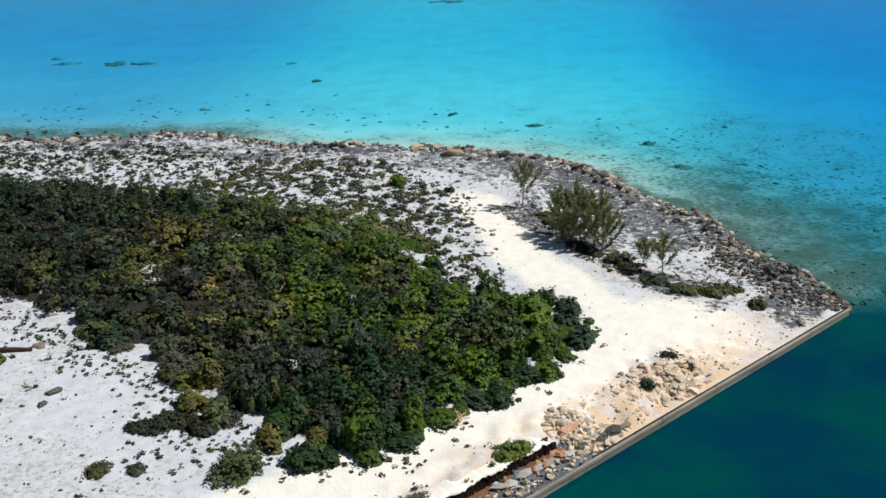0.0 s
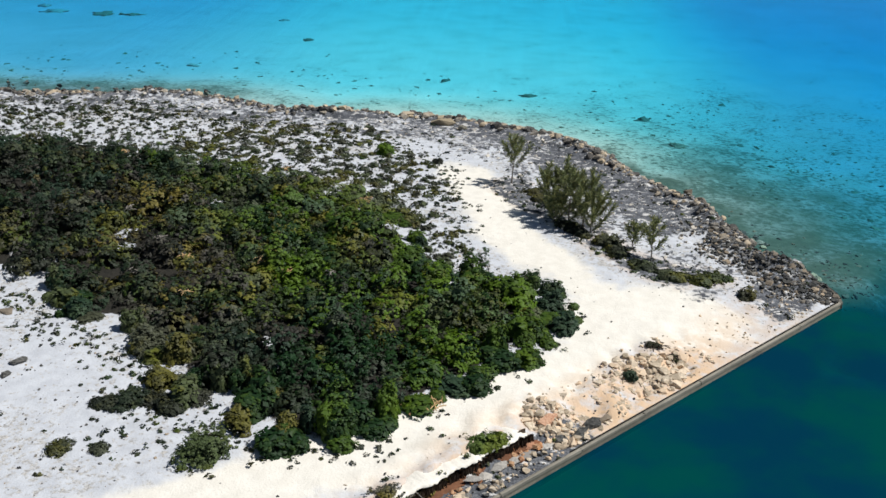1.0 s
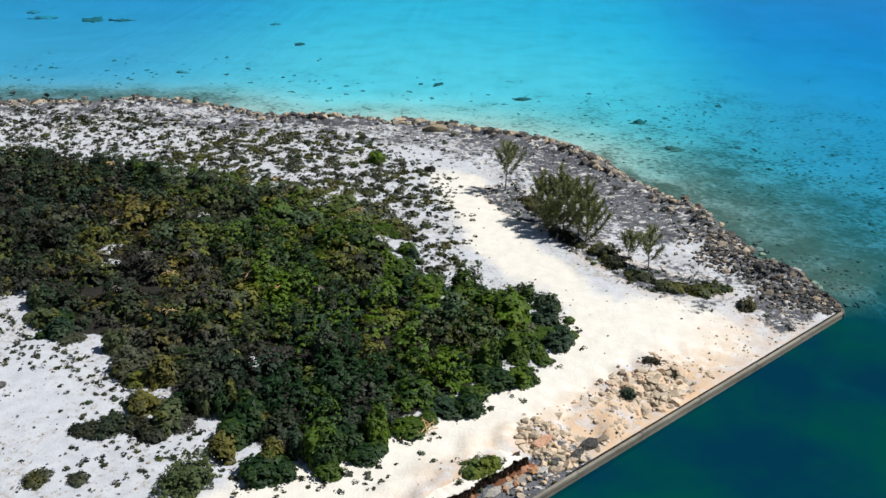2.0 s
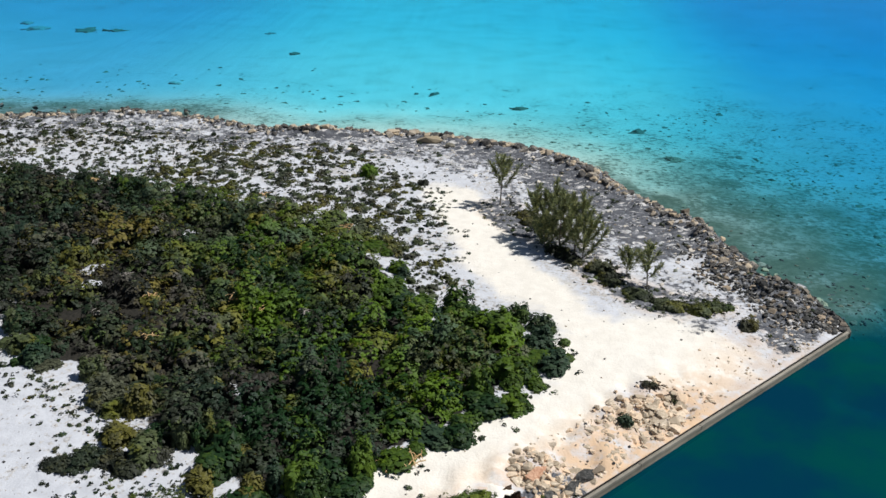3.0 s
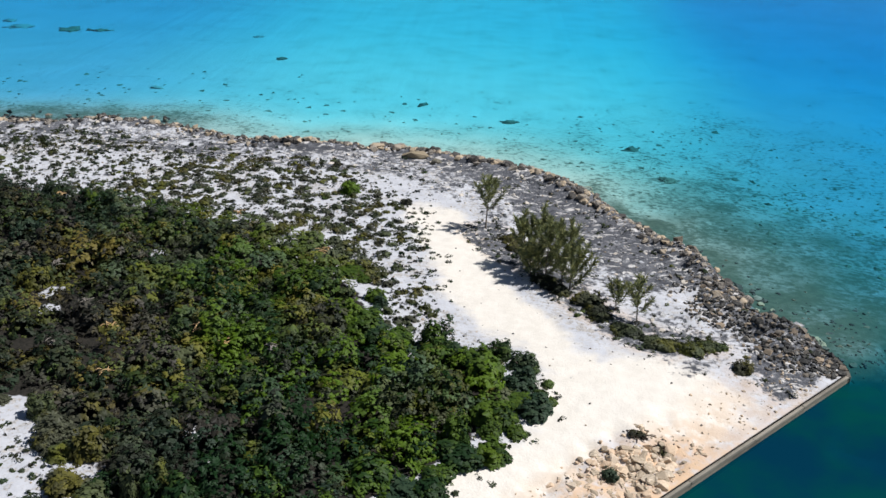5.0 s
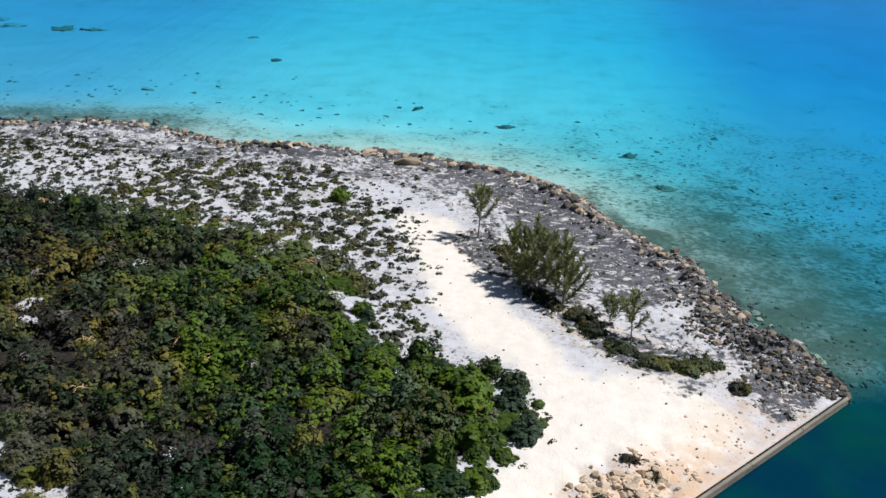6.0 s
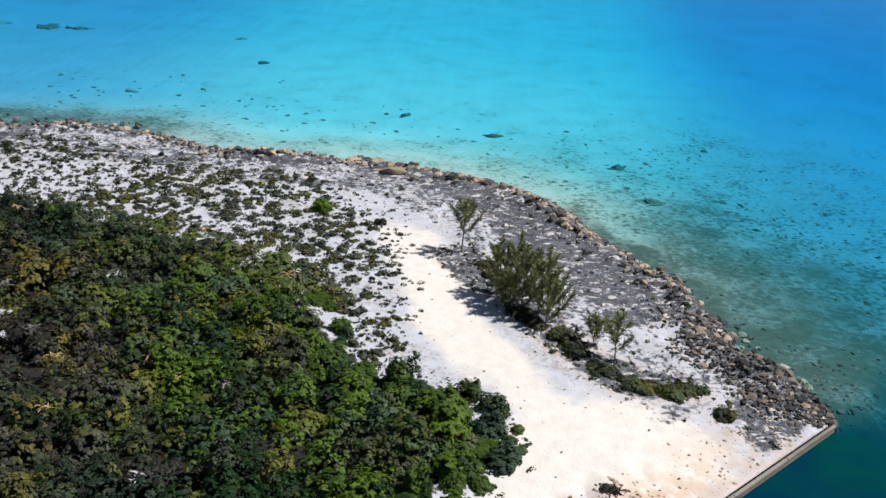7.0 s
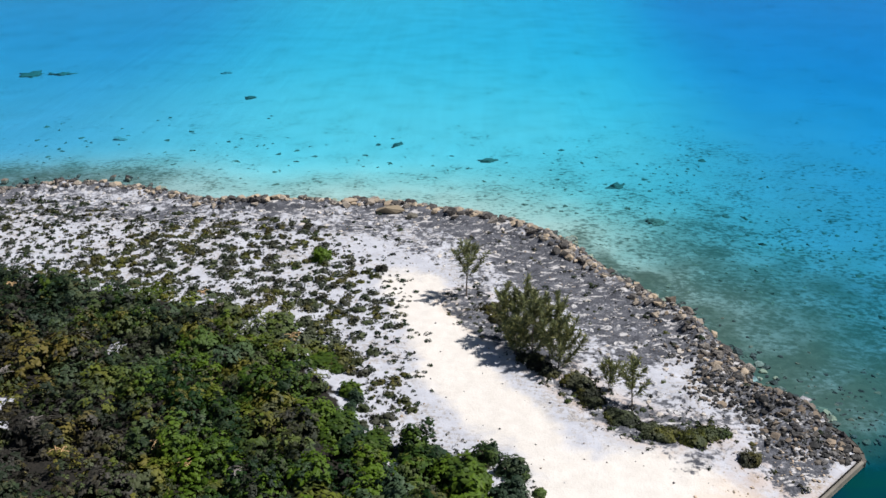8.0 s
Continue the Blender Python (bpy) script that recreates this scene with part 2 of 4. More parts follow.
shore_line = curve_through(SHORE, 8)
shore_line[4:] += np.stack([lumps(shore_line[4:], 2.6, 5, 2), lumps(shore_line[4:], 2.6, 9, 2)], 1) * 0.8
WALL_FAR = TIP - WALL_DIR * 150
land_ring = np.array([*shore_line, (-150, -150), tuple(WALL_FAR + (-1, -40)), tuple(WALL_FAR)])
thicket_ring = curve_through(THICKET + THICKET[:1], 6)[:-1]
thicket_ring = thicket_ring + np.stack([lumps(thicket_ring, 3.0, 21), lumps(thicket_ring, 3.0, 27)], 1) * 0.45


def open_sand(q):
    """Small clearings in the scrub, 1 where the sand lies bare."""
    bare = np.zeros(len(q))
    for x, y, a, b in GAPS:
        bare = np.maximum(bare, np.exp(-(((q[:, 0] - x) / a) ** 2 + ((q[:, 1] - y) / b) ** 2)))
    return bare


def survey(q):
    """All that the plan says of the points q: the height of the ground and the zones of its surface."""
    land = inside(q, land_ring)
    shore = line_distance(q, shore_line)
    wall = (q - TIP) @ WALL_IN
    along = (q - TIP) @ WALL_DIR
    thicket = np.where(inside(q, thicket_ring), 1, -1) * line_distance(q, np.array([*thicket_ring, thicket_ring[0]]))
    n1, n2 = lumps(q, 5.0, 3), lumps(q, 1.4, 8)
    # land: a low sandy spit, a rubble rim on the open shore, a shelf behind the wall
    top = 0.40 + 0.72 * smooth(shore, 0.0, 2.2) + 0.25 * smooth(shore, 4, 14) + 0.10 * n1 + 0.07 * n2 * (1 - 0.6 * smooth(wall, 3, 8) * smooth(shore, 8, 12))
    top += 0.25 * smooth(thicket, -1, 4)
    top += 0.45 * np.exp(-(((q[:, 0] - 19.0) / 1.6) ** 2 + ((q[:, 1] - 66.4) / 1.2) ** 2))
    rim = smooth(shore, 0.1, 0.9) * (1 - smooth(shore, 1.6, 4.5))
    top += rim * (0.45 + 0.45 * lumps(q, 1.3, 61, 2) + 0.55 * lumps(q, 4.0, 64, 2))
    shelf = 0.52 + 0.22 * (1 - smooth(-along, 17, 24)) + 0.05 * n1 + 0.05 * smooth(wall, 0.4, 2)
    ledge = smooth(-along, 25.9, 26.9)
    slope = smooth(wall, 0.6, 5.5) * (1 - ledge) + smooth(wall, 2.7, 3.0) * ledge
    top = shelf + (top - shelf) * slope + (0.10 * n2 + 0.36 * lumps(q, 0.9, 77, 2)) * smooth(wall, 0.5, 1.5) * (1 - smooth(wall, 4, 5.5)) * smooth(-along, 9, 15)
    # sea: shallow flats that deepen outwards, and a dredged channel along the wall
    flats = -0.12 + 1.05 * smooth(shore, 0, 20) + 0.75 * smooth(shore, 12, 90) + 0.12 * smooth(-q[:, 0], 20, 80) + 1.05 * smooth(q[:, 0] + 0.15 * q[:, 1] - 35 + 8 * n1, -15, 75) + 0.06 * n2
    edge = -wall - 2.0 * smooth(along, 0, 3) + 1.2 * n1 * smooth(along, 0, 5) - 0.06 * np.clip(along, 0, 80)
    off_tip = smooth(along, 0.0, 3.0)
    channel = smooth((edge + 0.35 + (5.0 + 1.6 * n2) * off_tip) / (0.45 + 14.0 * off_tip), 0, 1)
    bed = -(flats + (4.2 - flats) * channel)
    z = np.where(land, top, bed)
    behind = smooth(-wall, 0, 0.4) * (along < 1.0)
    reach = 12 + 16 * smooth(q[:, 0], -5, 24)
    weed = (1 - land) * (1 - smooth(shore + 4 * n1, 0.25 * reach, 1.35 * reach)) * (1 - 0.5 * channel)
    weed = weed * (0.5 + 0.5 * smooth(q[:, 0] - 0.35 * (q[:, 1] - 70), 2, 22))
    weed = np.maximum(weed, 0.48 * (1 - land) * (1 - smooth(shore + 1.5 * n1, 1.0, 5.5)) * (1 - channel))
    inner = (1 - land) * (1 - smooth(shore + 2.5 * n1, 6, 18)) * smooth(-q[:, 0], 16, 30)
    weed = np.maximum(weed, 0.92 * inner)
    weed = np.maximum(weed, 0.50 * (1 - land) * (1 - smooth(shore + 5 * n1, 18, 58)) * smooth(q[:, 0], 16, 34) * (1 - channel))
    shelf_weed = 1.15 * (1 - land) * (1 - smooth(shore + 1.6 * n1 + 0.8 * n2, 1.0, 5.5)) * smooth(q[:, 0], 8, 19)
    weed = np.maximum(weed, np.maximum(shelf_weed, 0.62 * (1 - land) * (1 - smooth(shore + 1.5 * n1, 0.5, 4.0))))
    # sides of the sea where haze is painted into the bed
    silt = (1 - land) * np.maximum(smooth(-q[:, 0] - 0.1 * (q[:, 1] - 110), 8, 52), smooth(q[:, 0] - 0.10 * (q[:, 1] - 70), 14, 38))
    point = np.hypot(q[:, 0] - 29, q[:, 1] - 65)
    weed = np.maximum(weed, 1.15 * (1 - land) * (1 - smooth(point + 3.5 * n1, 7, 26)))
    wide = (5.0 + 5.2 * smooth(q[:, 0], -6, 9)) * (0.62 + 0.38 * smooth(q[:, 1], 64, 71))
    gravel = smooth(wide - shore + 2.0 * n1, 0, 3.5) * land
    gravel *= 1 - 0.1 * smooth(-q[:, 0], 8, 20)
    mound = np.exp(-(((q[:, 0] - 18.6) / 2.3) ** 2 + ((q[:, 1] - 67.6) / 2.6) ** 2))
    gravel *= 1 - 0.9 * np.clip(1.6 * mound, 0, 1)
    strip = 1 - smooth(line_distance(q, STRIP) + 1.0 * n1 + 0.5 * n2, 0.8, 2.4)
    gravel = np.maximum(gravel, 0.85 * strip * land)
    pale = smooth(12.5 - shore + 3 * n1, 0, 5) * smooth(6 - q[:, 0], 0, 6) * land        # greyish fringe of the inner shore
    gravel = np.maximum(gravel, 0.72 * pale)
    stony = smooth(q[:, 0] - 0.6 * (66 - q[:, 1]), 11, 14) * smooth(13.5 - shore, 0, 3) * smooth(wall, 4, 6) * (1 - 0.6 * mound)
    gravel = np.maximum(gravel, 0.56 * stony * land)
    gravel = np.maximum(gravel, 1.2 * land * (1 - smooth(shore + n1, 2.0, 4.4)) * smooth(72 - q[:, 1], 0, 5) * smooth(q[:, 0], 14, 19))
    gravel *= smooth(wall, 0.3, 1.6)
    foot = smooth(2.6 - wall, 0, 0.4) * smooth(-along, 22, 25) * land
    gravel = np.maximum(gravel, foot)
    tan = smooth(6.0 - wall + n1, 0, 4) * (0.4 * smooth(-along, 1, 6) + 0.6 * smooth(-along, 8, 15)) * land * (1 - 0.7 * foot)
    tan = np.maximum(tan, 0.45 * strip * land)
    track = (1 - smooth(line_distance(q, TRACK) + 0.9 * n1 + 0.5 * n2, 0.7, 3.3)) * (1 - smooth(q[:, 1] + 2 * n1, 80, 88))
    track = np.maximum(track, 1 - smooth(np.hypot((q[:, 0] - 15.0) / 1.6, q[:, 1] - 56.5) + 1.2 * n1, 1.5, 6.0))
    rough = np.clip(gravel, 0, 1) * smooth(shore, 1.5, 3)
    z = z + np.where(land, 0.16 * rough * lumps(q, 0.95, 71, 2) + 0.05 * (1 - track) * lumps(q, 0.8, 75, 2) * smooth(wall, 1, 2), 0)
    z = np.where(land & (wall < 7) & (along < -0.5), np.maximum(z, 0.56), z)
    return dict(z=z, track=track, strip=strip, land=land, shore=shore, wall=wall, along=along, thicket=thicket, sea=1.0 - land, mud=channel * (1 - land),
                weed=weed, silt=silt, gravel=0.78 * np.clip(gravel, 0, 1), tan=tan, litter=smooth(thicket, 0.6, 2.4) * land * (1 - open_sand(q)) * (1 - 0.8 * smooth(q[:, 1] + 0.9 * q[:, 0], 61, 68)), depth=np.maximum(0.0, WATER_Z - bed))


def height(x, y):
    return float(survey(np.array([(x, y)], float))["z"][0])


def steps_out(lo, hi, step, far):
    """Even steps from lo to hi and ever wider ones to far on both sides."""
    core = list(np.arange(lo, hi + step / 2, step))
    w, low, high = step, [], []
    a, b = core[0], core[-1]
    while a > -far or b < far:
        w *= 1.25
        a, b = a - w, b + w
        low.append(a)
        high.append(b)
    return np.array(low[::-1] + core + high)


def sheet(name, xs, ys, flat, keys, material):
    """A grid over the plan as one mesh, with the plan's zones as attributes."""
    gx, gy = np.meshgrid(xs, ys)
    q = np.stack([gx.ravel(), gy.ravel()], 1)
    data = survey(q)
    z = np.full(len(q), WATER_Z) if flat else data["z"]
    nx, ny = len(xs), len(ys)
    i = (np.arange(ny - 1)[:, None] * nx + np.arange(nx - 1)[None, :]).ravel()
    faces = np.stack([i, i + 1, i + nx + 1, i + nx], 1)
    return raw_mesh(name, np.column_stack([q, z]), faces, material, {k: data[k] for k in keys})


def raw_mesh(name, verts, faces, material, attributes=None, smooth_faces=True, parent=None):
    mesh = bpy.data.meshes.new(name)
    nf, k = faces.shape
    mesh.vertices.add(len(verts))
    mesh.vertices.foreach_set("co", np.asarray(verts, np.float32).ravel())
    mesh.loops.add(nf * k)
    mesh.loops.foreach_set("vertex_index", np.asarray(faces, np.int32).ravel())
    mesh.polygons.add(nf)
    mesh.polygons.foreach_set("loop_start", np.arange(0, nf * k, k, dtype=np.int32))
    mesh.polygons.foreach_set("use_smooth", np.full(nf, smooth_faces))
    mesh.update(calc_edges=True)
    for key, values in (attributes or {}).items():
        mesh.attributes.new(key, "FLOAT", "POINT").data.foreach_set("value", np.asarray(values, np.float32))
    mesh.materials.append(material)
    ob = new(name, mesh)
    ob.parent = parent
    return ob


def part(name, bm, material, parent=None, label="", smooth_faces=False):
    """Links a bmesh as one mesh object under a thing or a part."""
    mesh = bpy.data.meshes.new(name)
    bm.to_mesh(mesh)
    bm.free()
    for p in mesh.polygons:
        p.use_smooth = smooth_faces
    mesh.materials.append(material)
    ob = new(name, mesh)
    ob.parent = parent
    return tagged(ob, label)


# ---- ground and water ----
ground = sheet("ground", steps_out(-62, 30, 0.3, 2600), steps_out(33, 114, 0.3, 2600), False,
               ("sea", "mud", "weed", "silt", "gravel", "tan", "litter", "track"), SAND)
tagged(ground, "white coral sand spit running down into the pale seabed", "ground", kind="structure")
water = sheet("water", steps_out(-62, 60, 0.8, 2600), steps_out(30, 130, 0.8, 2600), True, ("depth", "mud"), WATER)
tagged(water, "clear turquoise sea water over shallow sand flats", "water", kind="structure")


# ---- sea wall ----
def box_along(bm, a, b, out0, out1, z0, z1, bevel=0.03):
    """A bevelled bar beside the wall line: from a to b metres back from its outer end, out0 to out1 metres seaward."""
    made = bmesh.ops.create_cube(bm, size=1.0)["verts"]
    for v in made:
        s, o, z = a + (v.co.x + 0.5) * (b - a), out0 + (v.co.y + 0.5) * (out1 - out0), z0 + (v.co.z + 0.5) * (z1 - z0)
        p = TIP - WALL_DIR * s - WALL_IN * o
        v.co = (p[0], p[1], z)
    edges = list({e for v in made for e in v.link_edges})
    bmesh.ops.bevel(bm, geom=edges, offset=bevel, segments=2, affect="EDGES")


sea_wall = tagged(new("sea_wall"), "low weathered concrete sea wall along the channel", "sea wall", kind="structure")
bm = bmesh.new()
box_along(bm, 0.0, 90, -0.12, 0.0, -4.6, 0.79, 0.02)
part("wall_body", bm, PILE, sea_wall, "stained tan concrete wall face")
# dark bar added behind the coping in place of the gap's shadow
bm = bmesh.new()
box_along(bm, 0.2, 26.0, -0.195, -0.137, 0.30, 0.92, 0.012)
part("backing_timber", bm, GAP_SHADE, sea_wall, "dark strip standing in for the shaded gap behind the coping")
s, rng = 0.0, random.Random(4)
while s < 64:
    length = 5.2 + rng.uniform(-0.4, 0.4)
    bm = bmesh.new()
    dz, do = rng.uniform(-0.02, 0.02), rng.uniform(0.0, 0.02)
    box_along(bm, s + 0.003, s + length - 0.003, -0.13 + do, 0.04 + do, 0.77, 0.86 + dz, 0.03)
    part("coping", bm, CONCRETE, sea_wall)
    s += length
RETURN = [Vector(p) for p in ((27.04, 60.08, 0), (27.12, 60.7, 0), (27.08, 61.4, 0), (26.92, 62.1, 0), (26.62, 62.8, 0), (26.2, 63.4, 0))]
for a, b in zip(RETURN[:-1], RETURN[1:]):
    along_it = (b - a).normalized()
    across = Vector((-along_it.y, along_it.x, 0))
    bm = bmesh.new()
    for v in bmesh.ops.create_cube(bm, size=1.0)["verts"]:
        v.co = a + (b - a) * (v.co.x + 0.5) + across * (v.co.y * 0.24) + Vector((0, 0, -0.9 + 1.74 * (v.co.z + 0.5)))
    bmesh.ops.bevel(bm, geom=bm.edges[:], offset=0.03, segments=1, affect="EDGES")
    part("end_wall", bm, WEEDY, sea_wall, "dark weed-stained end of the wall")



# ---- foliage ----
def leaf_cloud(centres, radii, count, size, seed, tuft=9, clump=1.9):
    """Leaves in tufts over domes: centres (n, 3) at the base, radii (n, 3), about count leaves on each dome, in tufts of that many.
    Returns corners, faces, the dome and a shade of each leaf."""
    r = np.random.RandomState(seed)
    tufts = np.maximum(3, np.broadcast_to(count, len(centres)) // tuft)
    dome = np.repeat(np.arange(len(centres)), tufts)
    m = len(dome)
    d = r.normal(size=(m, 3))
    d[:, 2] = np.abs(d[:, 2]) - 0.12
    d /= np.linalg.norm(d, axis=1)[:, None]
    shell = 0.72 + 0.34 * r.rand(m)
    lump = 1 + 0.24 * np.sin(d[:, 0] * 5 + dome * 1.7) * np.sin(d[:, 1] * 5 + dome * 2.9) + 0.14 * np.sin(d[:, 2] * 7 + dome)
    mid = centres[dome] + d * radii[dome] * (shell * lump)[:, None]
    scale = (0.65 + 0.75 * r.rand(len(centres)) ** 1.5)[dome]
    wide = size * clump * scale * (0.55 + 0.9 * r.rand(m))
    shade = r.rand(m)
    facing = d + (0, 0, 0.5)
    which = np.repeat(np.arange(m), tuft)
    n = len(which)
    e = r.normal(size=(n, 3))
    e = e / np.linalg.norm(e, axis=1)[:, None] + facing[which] * 0.45
    e /= np.linalg.norm(e, axis=1)[:, None]
    p = mid[which] + e * (wide[which] * (0.6 + 0.4 * r.rand(n)))[:, None] * (1, 1, 0.75)
    p[:, 2] = np.maximum(p[:, 2], centres[dome[which], 2] + 0.04)
    nrm = 0.45 * e + 0.75 * facing[which] + r.normal(size=(n, 3)) * 0.22
    nrm /= np.linalg.norm(nrm, axis=1)[:, None]
    a = np.cross(nrm, r.normal(size=(n, 3)))
    a /= np.linalg.norm(a, axis=1)[:, None]
    b = np.cross(nrm, a)
    s = (size * scale[which] * (0.7 + 0.6 * r.rand(n)))[:, None]
    corners = np.stack([p - a * s, p + b * s * 0.65 - nrm * s * 0.15, p + a * s, p - b * s * 0.65 - nrm * s * 0.15], 1).reshape(-1, 3)
    return corners, np.arange(n * 4).reshape(-1, 4), dome[which], shade[which]


def tube(points, radii, sides=6):
    """Corners and faces of a tapered round limb along points."""
    pts = [Vector(p) for p in points]
    verts, faces = [], []
    for i, p in enumerate(pts):
        d = (pts[min(i + 1, len(pts) - 1)] - pts[max(i - 1, 0)]).normalized()
        u = d.orthogonal().normalized()
        v = d.cross(u)
        for k in range(sides):
            a = 2 * math.pi * k / sides
            verts.append(p + (u * math.cos(a) + v * math.sin(a)) * radii[i])
    for i in range(len(pts) - 1):
        for k in range(sides):
            l = (k + 1) % sides
            faces.append((i * sides + k, i * sides + l, (i + 1) * sides + l, (i + 1) * sides + k))
    return np.array([tuple(v) for v in verts]), np.array(faces)


def limb(name, points, radii, parent, material, sides=6):
    v, f = tube(points, radii, sides)
    return raw_mesh(name, v, f, material, None, True, parent)


def scatter(area, spacing, seed, keep):
    """Jittered places over an area (x0, y0, x1, y1); keep() picks those that stay."""
    r = np.random.RandomState(seed)
    gx, gy = np.meshgrid(np.arange(area[0], area[2], spacing), np.arange(area[1], area[3], spacing))
    q = np.stack([gx.ravel(), gy.ravel()], 1) + (r.rand(gx.size, 2) - 0.5) * spacing * 1.2
    return q[keep(q, r)]


def foliage(name, centres, radii, count, size, seed, tone, dry, cool, material, parent=None, **how):
    corners, faces, which, shade = leaf_cloud(centres, radii, count, size, seed, **how)
    spread4 = {k: np.repeat(np.broadcast_to(v, len(centres))[which], 4) for k, v in (("dry", dry), ("cool", cool))}
    spread4["tone"] = np.repeat(np.clip(np.broadcast_to(tone, len(centres))[which] + 0.34 * (shade - 0.5), 0, 1), 4)
    return raw_mesh(name, corners, faces, material, spread4, False, parent)


def dry_zone(q):
    """How bare and brown the scrub is: towards the beach and the inner end."""
    side = -q[:, 0] - 0.25 * (q[:, 1] - 60) + 6 * lumps(q, 7, 33)
    bare = smooth(-q[:, 0] - 0.15 * (q[:, 1] - 60) + 4 * lumps(q, 5, 35), 9, 16) * smooth(70 - q[:, 1], 0, 5)
    return np.maximum(bare, 0) * 0.85 + (1 - bare) * smooth(side, 10, 25) * (0.50 + 0.40 * smooth(82 - q[:, 1], 0, 14))


bush_at = scatter((-76, 40, 12, 93), 1.22, 11, lambda q, r: inside(q, thicket_ring))
br = np.random.RandomState(12)
dryness = dry_zone(bush_at)
clearing = open_sand(bush_at)
ragged = 0.2 * (1 - smooth(survey(bush_at)["thicket"], 0.2, 2.2)) * (lumps(bush_at, 2.5, 43) > 0) * (bush_at[:, 0] < 0)
bush_at = bush_at[br.rand(len(bush_at)) > np.maximum(0.10 + dryness * 0.19, np.maximum(clearing, ragged))]
bush_at = bush_at[br.rand(len(bush_at)) > 0.26 * smooth(bush_at[:, 1] + 0.9 * bush_at[:, 0], 60, 69)]
here = survey(bush_at)
nb, dryness, edge = len(bush_at), dry_zone(bush_at), smooth(here["thicket"], 0, 3.0)
rad = (0.55 + 0.95 * br.rand(nb) ** 1.5) * (0.75 + 0.3 * edge)
tall = (0.45 + 1.55 * br.rand(nb) + 0.45 * lumps(bush_at, 4, 41)) * (0.6 + 0.5 * edge)
north_edge = smooth(bush_at[:, 1] + 0.9 * bush_at[:, 0], 60, 69)
tall = np.clip(tall * (1 - 0.55 * north_edge) * (1 - 0.35 * (1 - smooth(here["thicket"], 0.5, 4.0)) * smooth(bush_at[:, 1], 56, 62)), 0.35, 2.4)
tone = np.clip(0.50 + 0.42 * lumps(bush_at @ np.array(((0.8, 0.6), (-0.6, 0.8))), 5, 45) + 1.15 * (br.rand(nb) - 0.5) + 0.12 * smooth(bush_at[:, 0], -20, 0), 0, 1)
dry_leaf = np.clip(dryness * (0.35 + 0.65 * br.rand(nb)) + (br.rand(nb) < 0.36) * (0.25 + 0.5 * br.rand(nb)) + 0.4 * smooth(lumps(bush_at, 5, 47), 0.2, 0.55) * br.rand(nb), 0, 1)
dry_leaf = np.maximum(dry_leaf, north_edge * (0.35 + 0.5 * br.rand(nb)))
# places where the scrub has turned brown or ochre
for x, y, w in ((-20.5, 72.0, 1.8), (-15.0, 72.8, 1.8), (-5.0, 61.8, 1.6), (-16.0, 60.5, 2.6), (-11.7, 56.4, 1.6), (-0.4, 67.2, 1.5), (-14.3, 49.4, 2.0), (-8.3, 51.8, 1.2)):
    dry_leaf = np.maximum(dry_leaf, 1.1 * np.exp(-((bush_at[:, 0] - x) ** 2 + ((bush_at[:, 1] - y) / 1.6) ** 2) / w ** 2) * (0.5 + 0.5 * br.rand(nb)))
cool = np.clip((br.rand(nb) < 0.2) * (0.3 + 0.6 * br.rand(nb)) + 0.3 * smooth(52 - bush_at[:, 1], 0, 8), 0, 1)
cool = np.maximum(cool, 0.95 * smooth(lumps(bush_at, 2.8, 49), 0.12, 0.4) * smooth(-bush_at[:, 0], 3, 13))
dry_leaf = dry_leaf * (1 - 0.7 * smooth(lumps(bush_at, 2.8, 49), 0.12, 0.4) * smooth(-bush_at[:, 0], 3, 13) * smooth(bush_at[:, 1], 62, 70))
single = (here["thicket"] < 2.1) & (bush_at[:, 1] < 70) & (bush_at[:, 0] > -26)
edge_bushes = [(x, y, z, a, h, d) for (x, y), z, a, h, d in zip(bush_at[single], here["z"][single], rad[single], tall[single], dryness[single])]
# lens vignetting (left) and shadow side (near edge) put into the leaf tone
tone = np.clip(tone + 0.40 * north_edge - 0.18 * smooth(60 - bush_at[:, 1], 0, 8) * smooth(6 - bush_at[:, 0], 0, 10) - 0.22 * smooth(-bush_at[:, 0], 10, 22) - 0.3 * smooth(-bush_at[:, 0], 20, 32) - 0.12 * smooth(54 - bush_at[:, 1], 0, 6), 0, 1)
dim = smooth(-bush_at[:, 0], 7, 16) * smooth(71 - bush_at[:, 1], 0, 6)
tone, cool = np.clip(tone + 0.02 * dim, 0, 1), np.clip(cool * (1 - 0.6 * dim) + 0.25 * dim * br.rand(nb), 0, 1)
many = ~single
bush_at, rad, tall, dryness, tone, dry_leaf, cool = [v[many] for v in (bush_at, rad, tall, dryness, tone, dry_leaf, cool)]
here = survey(bush_at)
thicket = foliage("coastal_scrub", np.column_stack([bush_at, here["z"]]), np.column_stack([rad, rad, tall]),
                  (275 * (0.30 + rad ** 1.7) * (1 - 0.3 * dryness)).astype(int), 0.135, 13, tone, dry_leaf, cool, SCRUB)
tagged(thicket, "dense olive green coastal scrub, browner and barer towards the beach", "scrub", kind="stuff")


picks = [i for i in np.random.RandomState(840).choice(len(bush_at), 34, replace=False) if bush_at[i, 0] > -34 and bush_at[i, 1] < 82]
DEAD_AT = [(bush_at[i, 0], bush_at[i, 1], here["z"][i] + 0.8 * tall[i]) for i in picks]


